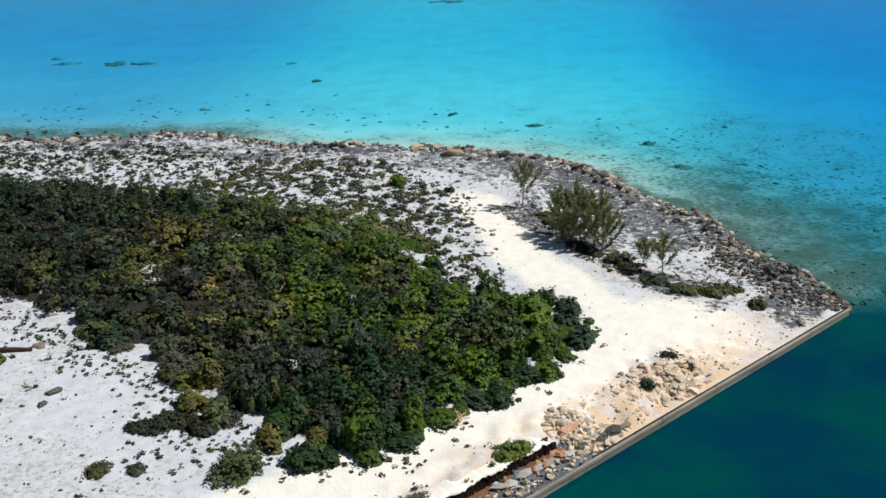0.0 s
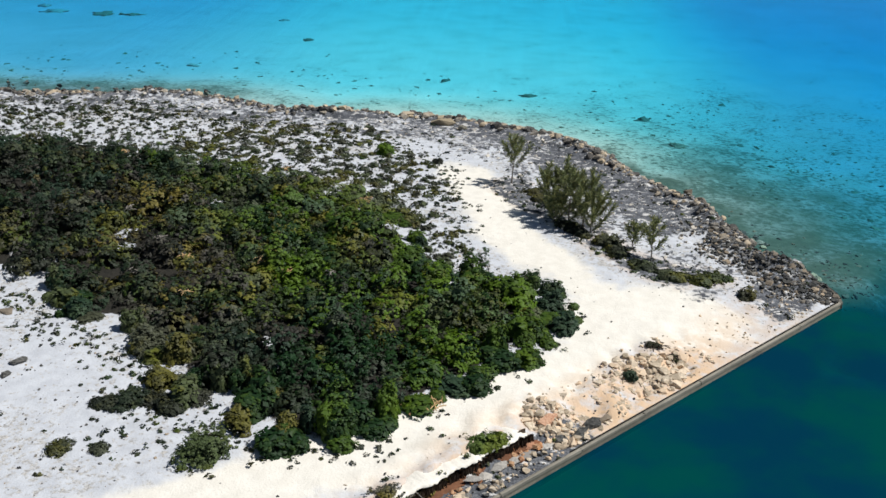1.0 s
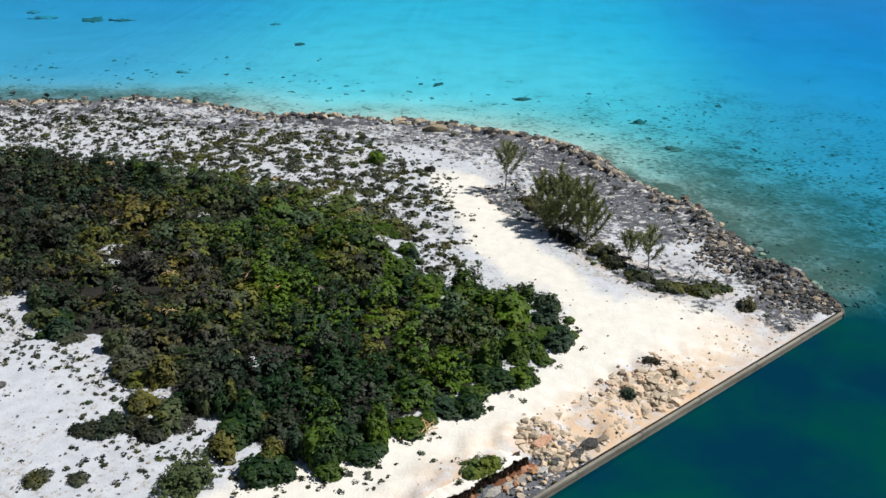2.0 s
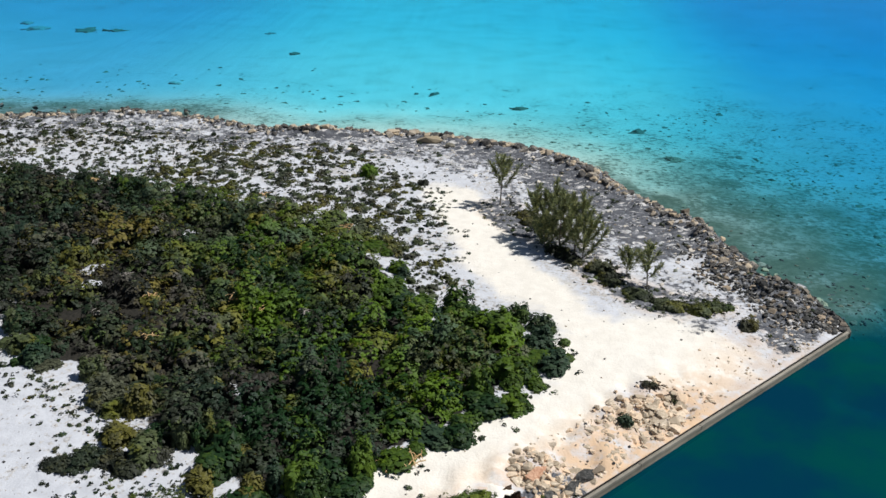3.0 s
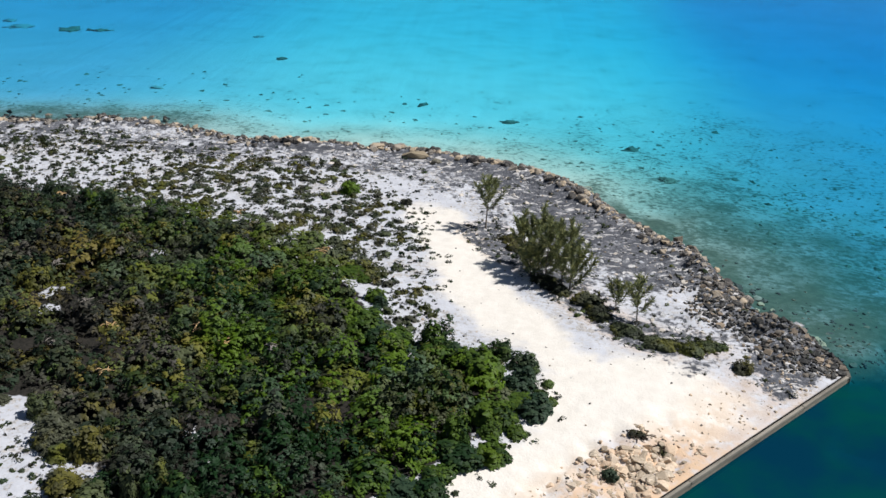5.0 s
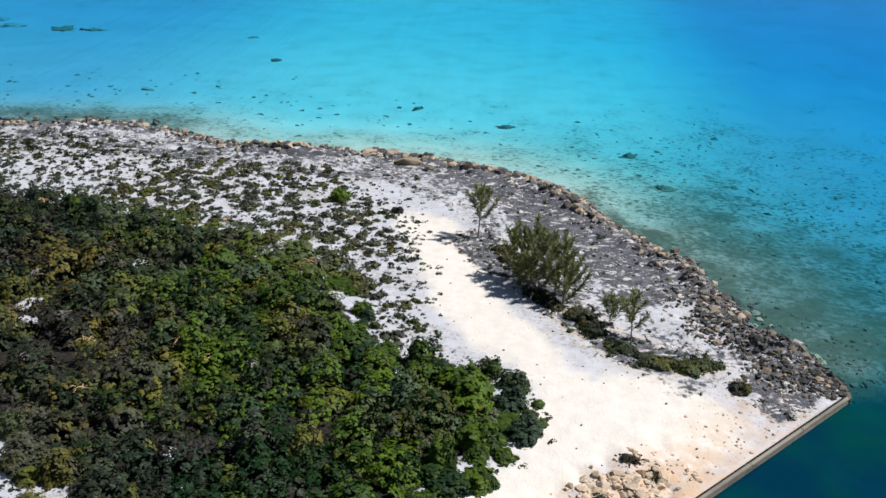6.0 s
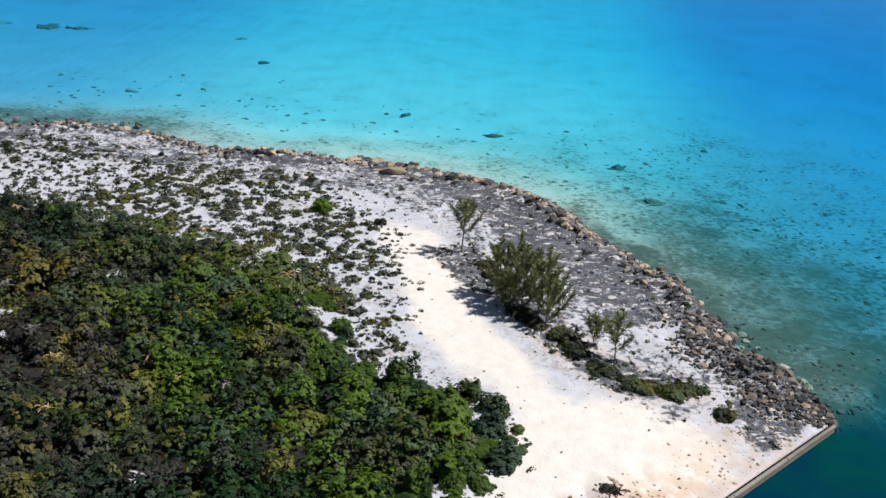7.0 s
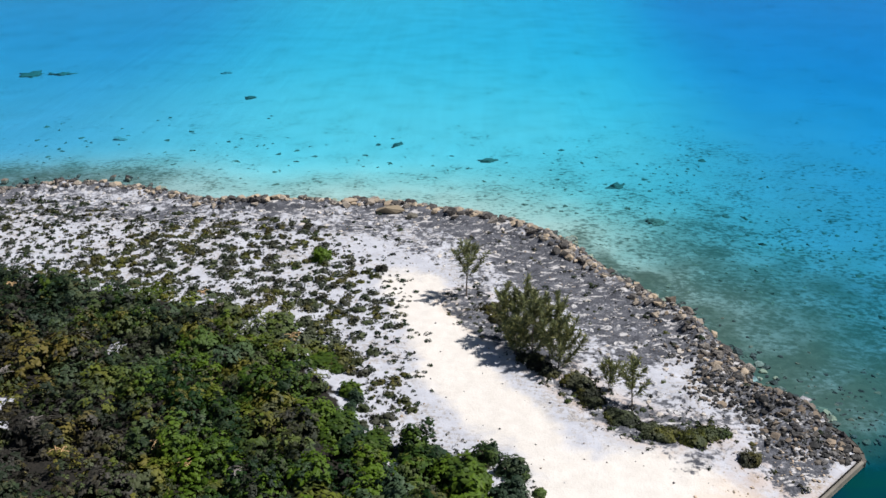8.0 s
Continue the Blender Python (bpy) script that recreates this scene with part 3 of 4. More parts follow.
# low shrubs strewn over the white sand between scrub and shore
def belt(q, r):
    d = survey(q)
    far = d["land"] & (d["thicket"] < 0.2) & (q[:, 1] > 62) & (q[:, 0] < 4.5)
    east = smooth(q[:, 0], -12, 2)
    near_scrub = -d["thicket"]
    odds = np.where(far, (1 - smooth(near_scrub, 2.5 + 10 * (1 - east), 6.5 + 15 * (1 - east))) * (0.68 - 0.16 * east), 0)
    odds *= smooth(d["shore"], 2.5, 6.0)
    odds *= 1 - smooth(q[:, 0] - 0.10 * (75 - q[:, 1]), 0.2, 2.2)
    return r.rand(len(q)) < odds * (0.85 + 0.22 * lumps(q, 5.0, 51))


belt_at = scatter((-76, 62, 5, 112), 0.84, 52, belt)
order = np.argsort(np.hypot(belt_at[:, 0] - 5, belt_at[:, 1] - 72))
belt_at = belt_at[order]
belt_z = survey(belt_at)["z"]
r = np.random.RandomState(53)
kinds = []
for k in range(7):
    size, squat = 0.24 + 0.06 * k, 0.45 + 0.25 * r.rand()
    kinds.append(foliage("sand_shrub", np.array([(0, 0, -0.03), (0.35 * size, 0.2 * size, -0.03), (-0.4 * size, -0.1 * size, -0.03)]),
                         np.array([(size, size * 0.8, size * squat), (0.6 * size, 0.6 * size, size * 0.5 * squat), (0.65 * size, 0.5 * size, size * 0.6 * squat)]),
                         60, 0.10, 60 + k, 0.40 + 0.30 * r.rand(), (0.7, 0.8, 0.65, 0.55, 0.85, 0.6, 0.75)[k], (0.2, 0.6, 0.1, 0.5, 0.2, 0.7, 0.3)[k], SCRUB))
    tagged(kinds[-1], "low dark green shrub on white sand" if k % 2 == 0 else "low grey-brown shrub half dried out on white sand",
           "shrub", "shrubs on the sand")
for i, (q, z) in enumerate(zip(belt_at[:290], belt_z[:290])):
    m = pose(q[0], q[1], z, 0, 0, r.uniform(0, 360))
    if i < 7:
        kinds[i].matrix_basis = m
    else:
        copy_thing(kinds[i % 7], m)
rest, rest_z = belt_at[290:], belt_z[290:]
nr = len(rest)
size = 0.20 + 0.42 * r.rand(nr) ** 1.4
far_shrubs = foliage("far_sand_shrubs", np.column_stack([rest, rest_z - 0.03]), np.column_stack([size, size * 0.85, size * 0.55]), 48, 0.115, 71,
                     0.10 + 0.40 * r.rand(nr), 0.4 + 0.5 * r.rand(nr), 0.6 * r.rand(nr), SCRUB)
tagged(far_shrubs, "many low dark shrubs dotted over white sand", "shrubs", kind="stuff")


def seedlings(q, r):
    d = survey(q)
    away = -d["thicket"]
    band = (1 - smooth(away, 6, 22)) * smooth(away, -0.3, 0.3) * smooth(d["shore"], 1.5, 5) * (q[:, 1] > 62) * d["land"]
    band *= 1 - smooth(q[:, 0] - 0.10 * (75 - q[:, 1]), 1.0, 3.4)
    return r.rand(len(q)) < band * (0.34 + 0.3 * lumps(q, 1.8, 56))


young_at = scatter((-70, 62, 7, 112), 0.46, 57, seedlings)
ry = np.random.RandomState(58)
ny = len(young_at)
size = 0.09 + 0.19 * ry.rand(ny) ** 1.6
seedling = foliage("sand_seedlings", np.column_stack([young_at, survey(young_at)["z"] - 0.02]), np.column_stack([size, size * 0.9, size * 0.6]), 18, 0.075, 59,
                   0.02 + 0.35 * ry.rand(ny), 0.15 + 0.6 * ry.rand(ny), 0.5 * ry.rand(ny), SCRUB)
tagged(seedling, "tiny dark shrubs and creepers between the shrubs on white sand", "shrubs", kind="stuff")


def bush(name, x, y, wide, tall, seed, label, tone=0.4, dry=0.1, cool=0.2, leaf=0.12, blobs=6, long=1.0, turn=0.0):
    """A single rounded bush with a few bare stems and a crown of leaf clumps."""
    rr = np.random.RandomState(seed)
    top = tagged(new(name), label, "bush")
    top.matrix_basis = pose(x, y, height(x, y) - 0.03, 0, 0, turn)
    c = np.column_stack([(rr.rand(blobs, 2) - 0.5) * wide * 0.9 * (long, 1), np.zeros(blobs)])
    rad = wide * (0.28 + 0.32 * rr.rand(blobs))
    foliage("crown", c, np.column_stack([rad * (0.6 + 0.4 * long), rad, tall * (0.7 + 0.3 * rr.rand(blobs))]), int(420 * max(0.5, wide) * long ** 0.5), 0.8 * leaf,
            seed + 1, np.clip(tone + 0.4 * (rr.rand(blobs) - 0.5), 0, 1), dry, cool, SCRUB, top)
    for k in range(3):
        a = rr.uniform(0, 6.28)
        e = (math.cos(a) * wide * 0.45 * long, math.sin(a) * wide * 0.45, tall * 0.75)
        limb("stem", [(0, 0, 0), (e[0] * 0.4, e[1] * 0.4, e[2] * 0.55), e], [0.035, 0.025, 0.010], top, BARK, 5)
    return top


# the scrub's near edge, bush by bush
green_kinds = [bush("scrub_bush", 0, 0, 1.0, 1.25, 330 + k, ("dark green leafy bush at the edge of the scrub", "olive green leafy bush at the edge of the scrub",
               "yellow-green leafy bush at the edge of the scrub", "grey-green leafy bush at the edge of the scrub")[k], (0.22, 0.40, 0.56, 0.3)[k], 0.10, (0.2, 0.0, 0.0, 0.8)[k], 0.17) for k in range(4)]
dry_kinds = [bush("scrub_bush", 0, 0, 1.0, 1.0, 340 + k, ("brown half-bare bush at the edge of the scrub", "grey-brown twiggy bush at the edge of the scrub")[k],
             (0.6, 0.7)[k], (0.6, 0.8)[k], (0.0, 0.3)[k], 0.15) for k in range(2)]
re = random.Random(345)
unused = set(green_kinds + dry_kinds)
for x, y, z, a, h, d in edge_bushes:
    a = min(a, 1.15)
    beach_side = x < -5 and y < 62
    shy = green_kinds[0::3] if beach_side else green_kinds
    kind = re.choice(dry_kinds if re.random() < max(0.05 + 0.8 * d, 0.6 * beach_side) else shy)
    m = pose(x, y, z - 0.04, 0, 0, re.uniform(0, 360)) @ Matrix.Diagonal((1.15 * a, 1.15 * a, 0.85 * h, 1))
    if kind in unused:
        unused.remove(kind)
        kind.matrix_basis = m
    else:
        twin = copy_thing(kind, m)
        twin.matrix_basis = m
    tagged(kind, group="bushes along the scrub's edge")


bush("beach_bush", -9.3, 39.5, 1.5, 1.25, 301, "rounded grey-olive bush alone on white beach sand", 0.55, 0.45, 0.3, 0.10, blobs=10)
bush("beach_bush", -16.2, 39.4, 0.95, 0.45, 302, "flat grey-green shrub on white beach sand", 0.5, 0.7, 0.6, 0.08)
bush("beach_bush", -14.3, 39.5, 0.7, 0.28, 303, "small flat grey shrub on white beach sand", 0.5, 0.75, 0.5, 0.08)
bush("beach_bush", -14.2, 43.6, 0.95, 0.55, 304, "grey-green straggling shrub at the edge of the scrub", 0.25, 0.5, 0.6, long=1.6, turn=30)
bush("beach_bush", -12.2, 43.0, 0.8, 0.5, 305, "grey dry straggling shrub at the edge of the scrub", 0.2, 0.75, 0.4, long=1.4)
bush("sand_bush", 20.7, 59.5, 0.70, 0.60, 306, "small dark brown bush on open white sand", 0.25, 0.85, 0.0, 0.10)
bush("sand_bush", -6.3, 86.4, 0.95, 0.95, 307, "rounded yellow-green bush on white sand", 0.8, 0.0, 0.0)
bush("mat_bush", 16.5, 62.2, 1.0, 0.30, 308, "low olive brown mat of creeping bush on sand", 0.5, 0.7, 0.0, blobs=11, long=1.7, turn=-12)
bush("mat_bush", 18.6, 61.7, 1.0, 0.34, 309, "low olive mat of creeping bush on sand", 0.6, 0.6, 0.0, blobs=11, long=1.8, turn=4)
bush("mat_bush", 14.4, 63.6, 0.95, 0.30, 310, "low grey-green mat of creeping bush on gravel", 0.4, 0.65, 0.2, blobs=9, long=1.5, turn=-20)
bush("bank_bush", 12.1, 49.0, 0.45, 0.55, 311, "small round grey-green bush on the tan rocky bank", 0.3, 0.25, 0.9, 0.09)
bush("round_bush", 2.9, 60.0, 1.4, 2.0, 312, "smooth rounded dark green bush at the corner of the scrub", 0.35, 0.05, 0.2)
bush("round_bush", 6.6, 59.6, 1.0, 1.1, 313, "rounded dark green bush at the edge of the track", 0.35, 0.1, 0.4)
bush("round_bush", 7.9, 58.2, 1.0, 0.9, 314, "rounded grey-green bush at the edge of the track", 0.3, 0.2, 0.7)
ledge = bush("ledge_bush", 4.2, 41.6, 0.8, 0.42, 315, "low olive bush on top of the undercut bank", 0.8, 0.35, 0.0, 0.09, blobs=10, long=1.9)
ledge.matrix_basis = pose(4.2, 41.6, 1.27, 0, 0, 42)
bush("tree_foot_bush", 7.0, 77.6, 1.1, 0.40, 316, "low brown dry brush at the foot of a tree", 0.3, 0.85, 0.0, 0.09, long=1.4)
bush("tree_foot_bush", 12.2, 67.0, 1.2, 0.7, 317, "low olive brown brush beside the trees", 0.6, 0.8, 0.0, 0.10, long=1.3, turn=-50)
bush("tree_foot_bush", 13.2, 65.3, 0.95, 0.35, 318, "low brown dry brush beside the trees", 0.3, 0.7, 0.0, 0.09)


# brown brush, coloured dark to carry the shade at the trees' foot
bush("tree_foot_bush", 8.6, 74.4, 0.8, 0.45, 319, "brown dry brush, darkened for the shade under a casuarina", 0.2, 0.7, 0.2, 0.10, long=1.4, turn=-50)
bush("tree_foot_bush", 10.4, 68.9, 0.9, 0.45, 320, "brown dry brush, darkened for the shade under a casuarina", 0.2, 0.75, 0.1, 0.10, long=1.5, turn=-50)
for k, (x, y, w, h) in enumerate(((12.9, 66.2, 0.8, 0.42), (19.6, 61.9, 0.6, 0.26), (9.6, 70.0, 0.9, 0.5), (7.9, 75.8, 0.8, 0.35))):
    bush("strip_brush", x, y, w, h, 350 + k, "low olive brown brush on the stony strip by the track", 0.3, (0.75, 0.4, 0.7, 0.8)[k], 0.0, 0.10, long=1.5, turn=-45 + 8 * k)
for k, (x, y, w) in enumerate(((8.0, 56.9, 0.42), (8.9, 55.6, 0.38), (7.4, 55.5, 0.50), (8.6, 54.3, 0.40), (9.3, 56.6, 0.28), (8.4, 57.9, 0.45), (9.4, 54.9, 0.25), (7.9, 54.8, 0.32))):
    bush("clearing_shrub", x, y, w, 0.75 * w, 370 + k, "small olive shrub on bare sand at the scrub's corner", 0.45, 0.2, 0.2, 0.10)
bush("beach_mat", -15.2, 43.3, 0.8, 0.32, 381, "flat dark grey twiggy mat of shrub on beach sand", 0.15, 0.7, 0.7, 0.09, blobs=10, long=1.8, turn=8)
bush("beach_mat", -13.2, 43.9, 0.9, 0.36, 382, "flat dark grey twiggy mat of shrub on beach sand", 0.15, 0.8, 0.6, 0.09, blobs=10, long=1.6, turn=4)
bush("beach_mat", -11.0, 44.0, 0.8, 0.45, 383, "grey-brown half-bare shrub spreading over beach sand", 0.25, 0.85, 0.3, 0.09, blobs=9, long=1.5, turn=10)
bush("sand_bush", -1.2, 84.3, 0.6, 0.45, 321, "low reddish brown shrub at the end of the track", 0.3, 0.85, 0.0, 0.10)


def casuarina(x, y, tall, seed, label, limbs=14, dense=1.0, lean=(0.0, 0.0), spread=1.0, low=0.15):
    """A feathery coastal tree: a thin trunk, rising limbs and plumes of hanging needles."""
    rr = random.Random(seed)
    top = tagged(new("casuarina_tree"), label, "tree", "casuarinas by the track")
    top.matrix_basis = pose(x, y, height(x, y) - 0.05)
    stem = [Vector((lean[0] * s * s * tall + 0.05 * math.sin(4 * s + seed), lean[1] * s * s * tall + 0.05 * math.cos(3 * s + seed), s * tall)) for s in (0, 0.2, 0.4, 0.6, 0.8, 1.0)]
    trunk = limb("trunk", stem, [0.014 * tall * (1.05 - s) + 0.008 for s in (0, 0.2, 0.4, 0.6, 0.8, 1.0)], top, BARK, 7)

    def plume(points, n, length, parent):
        """Hanging needles along a limb, as a part of it."""
        strands, tones = [], []
        for _ in range(n):
            s = rr.random() ** 0.7 * (len(points) - 1)
            i = min(int(s), len(points) - 2)
            p = points[i].lerp(points[i + 1], s - i)
            d = (points[i + 1] - points[i]).normalized()
            w = (d * rr.uniform(0.7, 1.3) + Vector((rr.gauss(0, 0.58), rr.gauss(0, 0.58), rr.gauss(0.05, 0.42)))).normalized()
            strands.append((p, w, length * rr.uniform(0.6, 1.3)))
            tones.append(rr.random())
        p = np.array([tuple(s[0]) for s in strands])
        w = np.array([tuple(s[1]) for s in strands])
        ln = np.array([s[2] for s in strands])[:, None]
        side = np.cross(w, np.random.RandomState(seed).normal(size=w.shape))
        side /= np.linalg.norm(side, axis=1)[:, None]
        droop = np.array((0, 0, -0.10)) * ln
        corners = np.stack([p - side * 0.012, p + w * ln * 0.5 + side * 0.030, p + w * ln + droop, p + w * ln * 0.5 - side * 0.030], 1).reshape(-1, 3)
        raw_mesh("needles", corners, np.arange(len(corners)).reshape(-1, 4), NEEDLE,
                 {"tone": np.repeat(tones, 4), "dry": np.repeat([0.15 + 0.25 * (t > 0.8) for t in tones], 4), "cool": np.zeros(len(corners))}, False, parent)

    for k in range(limbs):
        s = low + (0.95 - low) * (k + rr.random()) / limbs
        i = min(int(s * 5), 4)
        base = stem[i].lerp(stem[i + 1], s * 5 - i)
        a = k * 2.4 + rr.uniform(-0.4, 0.4)
        reach = tall * (0.50 * (1 - s) + 0.14) * spread * rr.uniform(0.75, 1.2)
        out = Vector((math.cos(a), math.sin(a), 0))
        pts = [base + out * reach * u + Vector((0, 0, reach * (0.85 * u + 0.55 * u * u))) for u in (0, 0.33, 0.66, 1.0)]
        arm = limb("limb", pts, [0.022, 0.016, 0.010, 0.005], top, BARK, 5)
        plume(pts, int(150 * dense * (0.4 + reach)), 0.46, arm)
    plume(stem[3:], int(170 * dense), 0.34, trunk)
    return top


casuarina(5.5, 79.7, 3.9, 401, "slender young casuarina with a sparse open crown beside the track", 11, 0.6, spread=0.75, low=0.35)
for k, (x, y, tall, lx, ly) in enumerate([(8.4, 72.9, 3.5, -0.10, 0.02), (9.3, 72.4, 3.9, 0.02, 0.04), (9.8, 70.7, 3.9, 0.03, -0.02), (10.9, 70.4, 3.9, 0.12, 0.02),
                                          (11.3, 68.9, 3.0, 0.16, -0.03), (8.7, 70.9, 2.3, -0.12, -0.06)]):
    casuarina(x, y, tall, 410 + k, "bushy olive casuarina in a dense clump beside the track", 12, 0.8, (lx, ly), 0.78, 0.03)
casuarina(15.3, 65.0, 2.7, 430, "thin grey casuarina sapling on the stony bank", 9, 0.55, (0.02, 0.05), 0.7, 0.2)
casuarina(14.2, 66.6, 1.9, 431, "small yellowing casuarina sapling on the stony bank", 8, 0.6, (-0.02, 0.05), 0.8, 0.1)


# ---- rocks ----
def rock_shape(seed, squash):
    """An angular stone about one metre across: the hull of scattered corners."""
    rr = random.Random(seed)
    bm = bmesh.new()
    for _ in range(13):
        d = Vector((rr.gauss(0, 1), rr.gauss(0, 1), rr.gauss(0, 1))).normalized() * rr.uniform(0.40, 0.58)
        bm.verts.new((d.x, d.y * 0.85, d.z * squash))
    made = bmesh.ops.convex_hull(bm, input=bm.verts)
    bmesh.ops.delete(bm, geom=list({v for v in made["geom_interior"] if isinstance(v, bmesh.types.BMVert)}), context="VERTS")
    bmesh.ops.triangulate(bm, faces=bm.faces)
    bmesh.ops.recalc_face_normals(bm, faces=bm.faces)
    mesh = bpy.data.meshes.new("rock")
    bm.to_mesh(mesh)
    bm.free()
    return mesh


PALE_ROCK = rock_material("pale_coral_rock", (0.66, 0.65, 0.64), (0.24, 0.245, 0.26), (0.60, 0.52, 0.42))
DARK_ROCK = rock_material("dark_wet_rock", (0.15, 0.145, 0.135), (0.035, 0.035, 0.034), (0.25, 0.19, 0.13))
ROCKS = [rock_shape(500 + k, 0.55 + 0.06 * (k % 5)) for k in range(12)]


def strew(name, places, zs, sizes, material, seed, sink=0.25):
    """Many stones joined into one mesh."""
    rr = np.random.RandomState(seed)
    verts, faces, base = [], [], 0
    shapes = []
    for mesh in ROCKS:
        v = np.array([tuple(p.co) for p in mesh.vertices])
        f = np.array([tuple(p.vertices) for p in mesh.polygons])
        shapes.append((v, f))
    for (x, y), z, s in zip(places, zs, sizes):
        v, f = shapes[rr.randint(len(shapes))]
        a, b = rr.uniform(0, 6.28), rr.normal(0, 0.25)
        ca_, sa_ = math.cos(a), math.sin(a)
        t = np.array(((1, 0, 0), (0, math.cos(b), -math.sin(b)), (0, math.sin(b), math.cos(b))))
        w = (v @ t.T) @ np.array(((ca_, sa_, 0), (-sa_, ca_, 0), (0, 0, 1))) * s
        verts.append(w + (x, y, z + s * (0.3 - sink)))
        faces.append(f + base)
        base += len(v)
    return raw_mesh(name, np.concatenate(verts), np.concatenate(faces), material, None, False)


def piled(name, label, places, zs, sizes, material, seed, near=300, kind_of="rocks", lift=0.05, tail_material=None):
    """A heap of stones: the nearest as stones of their own, the rest as one mesh."""
    heap = tagged(new(name), label, kind_of, kind="structure")
    rr = np.random.RandomState(seed)
    for (x, y), z, s in list(zip(places, zs, sizes))[:near]:
        ob = new("rock", ROCKS[rr.randint(len(ROCKS))])
        ob.parent = heap
        ob.matrix_basis = pose(x, y, z + lift * s, rr.normal(0, 14), rr.normal(0, 14), rr.uniform(0, 360)) @ Matrix.Diagonal((s, s, s * 0.8, 1))
        stone = DARK_ROCK if material == SHORE_ROCK and rr.rand() < 0.55 else material
        if stone != ob.data.materials[0]:
            ob.material_slots[0].link = "OBJECT"
            ob.material_slots[0].material = stone
    if len(places) > near:
        tail = strew("small_rocks", places[near:], zs[near:], sizes[near:], tail_material or material, seed + 1)
        tail.parent = heap
        tagged(tail, kind="stuff")
    return heap


for mesh in ROCKS:
    mesh.materials.append(SHORE_ROCK)


def rim(q, r):
    d = survey(q)
    signed = np.where(d["land"], d["shore"], -d["shore"]) + 0.9 * lumps(q, 2.2, 85)
    width = 3.2 + 0.6 * smooth(q[:, 0], 8, 22) + 2.4 * smooth(72 - q[:, 1], 0, 6)
    odds = smooth(signed, -1.6, 0.2) * (1 - smooth(signed, 0.5 * width, width))
    odds *= (d["wall"] > 0.3) * 0.95
    return r.rand(len(q)) < odds


rim_at = scatter((-76, 60, 30, 114), 0.38, 81, rim)
rim_at = rim_at[np.argsort(np.hypot(rim_at[:, 0] - 22, rim_at[:, 1] - 62))]
rr8 = np.random.RandomState(82)
piled("rocky_shore", "rim of dark grey and tan broken limestone along the water", rim_at, survey(rim_at)["z"],
      (0.26 + 0.70 * rr8.rand(len(rim_at)) ** 2.2) * (1 + 0.35 * smooth(18 - rim_at[:, 0], 0, 8) - 0.15 * smooth(2 - rim_at[:, 0], 0, 10) - 0.2 * smooth(70 - rim_at[:, 1], 0, 4)), SHORE_ROCK, 83, tail_material=OCHRE_ROCK)


def bank(q, r):
    d = survey(q)
    odds = smooth(d["wall"], 0.5, 1.0) * (1 - smooth(d["wall"], 3.2, 4.9)) * smooth(-d["along"], 12, 17) * (1 - smooth(-d["along"], 25.5, 26.5))
    return r.rand(len(q)) < odds * 0.85 * (0.25 + 0.9 * (lumps(q, 1.8, 91) > 0))


bank_at = scatter((-4, 34, 22, 56), 0.175, 92, bank)
bank_at = bank_at[np.argsort(np.hypot(bank_at[:, 0] - 11, bank_at[:, 1] - 46.5))]
rr9 = np.random.RandomState(93)
piled("rubble_bank", "tan limestone rubble on the eroded bank behind the sea wall", bank_at, survey(bank_at)["z"],
      np.where(rr9.rand(len(bank_at)) < 0.09 * (survey(bank_at)["along"] < -13.5) * (survey(bank_at)["wall"] < 4.2), 0.60 + 0.35 * rr9.rand(len(bank_at)), 0.14 + 0.45 * rr9.rand(len(bank_at)) ** 2.6), TAN_ROCK, 94, lift=-0.14)


def gravel(q, r):
    d = survey(q)
    return r.rand(len(q)) < (d["gravel"] > 0.2) * 0.42 * (d["shore"] > 1.5) + 0.10 * (d["gravel"] > 0.02) * d["land"]


gravel_at = scatter((-40, 62, 27, 108), 0.5, 96, gravel)
rr6 = np.random.RandomState(97)
stones = strew("loose_stones", gravel_at, survey(gravel_at)["z"], 0.10 + 0.55 * rr6.rand(len(gravel_at)) ** 3.2, PALE_ROCK, 98, 0.36)
tagged(stones, "pale loose stones scattered over grey gravel", "stones", kind="stuff")


def point_rubble(q, r):
    d = survey(q)
    near_tip = smooth(75 - q[:, 1], 0, 8) * smooth(q[:, 0], 14, 19)
    return r.rand(len(q)) < d["land"] * near_tip * (1 - smooth(d["shore"] + 1.2 * lumps(q, 2.0, 101), 2.8, 6.0)) * (d["wall"] > 0.7) * 0.85


point_at = scatter((13, 60, 28, 78), 0.24, 102, point_rubble)
point_stones = strew("point_rubble", point_at, survey(point_at)["z"], 0.14 + 0.34 * np.random.RandomState(103).rand(len(point_at)) ** 2, DARK_ROCK, 104, 0.2)
tagged(point_stones, "dark broken stones covering the rocky point", "rubble", kind="stuff")


# ---- undercut bank by the sea wall ----
SOIL = plain_material("rust_red_soil", (0.035, 0.015, 0.010), (0.27, 0.12, 0.06), 5.0, height=0.08)
ROOT = plain_material("dark_roots", (0.022, 0.015, 0.011), (0.075, 0.050, 0.034), 14.0)
DEAD = plain_material("bleached_dead_wood", (0.46, 0.29, 0.13), (0.70, 0.49, 0.26), 8.0)
GREY_WOOD = plain_material("grey_driftwood", (0.16, 0.14, 0.12), (0.36, 0.33, 0.30), 8.0)
RUST_ROCK = rock_material("rust_stained_rock", (0.50, 0.32, 0.19), (0.24, 0.10, 0.05), (0.46, 0.20, 0.08))



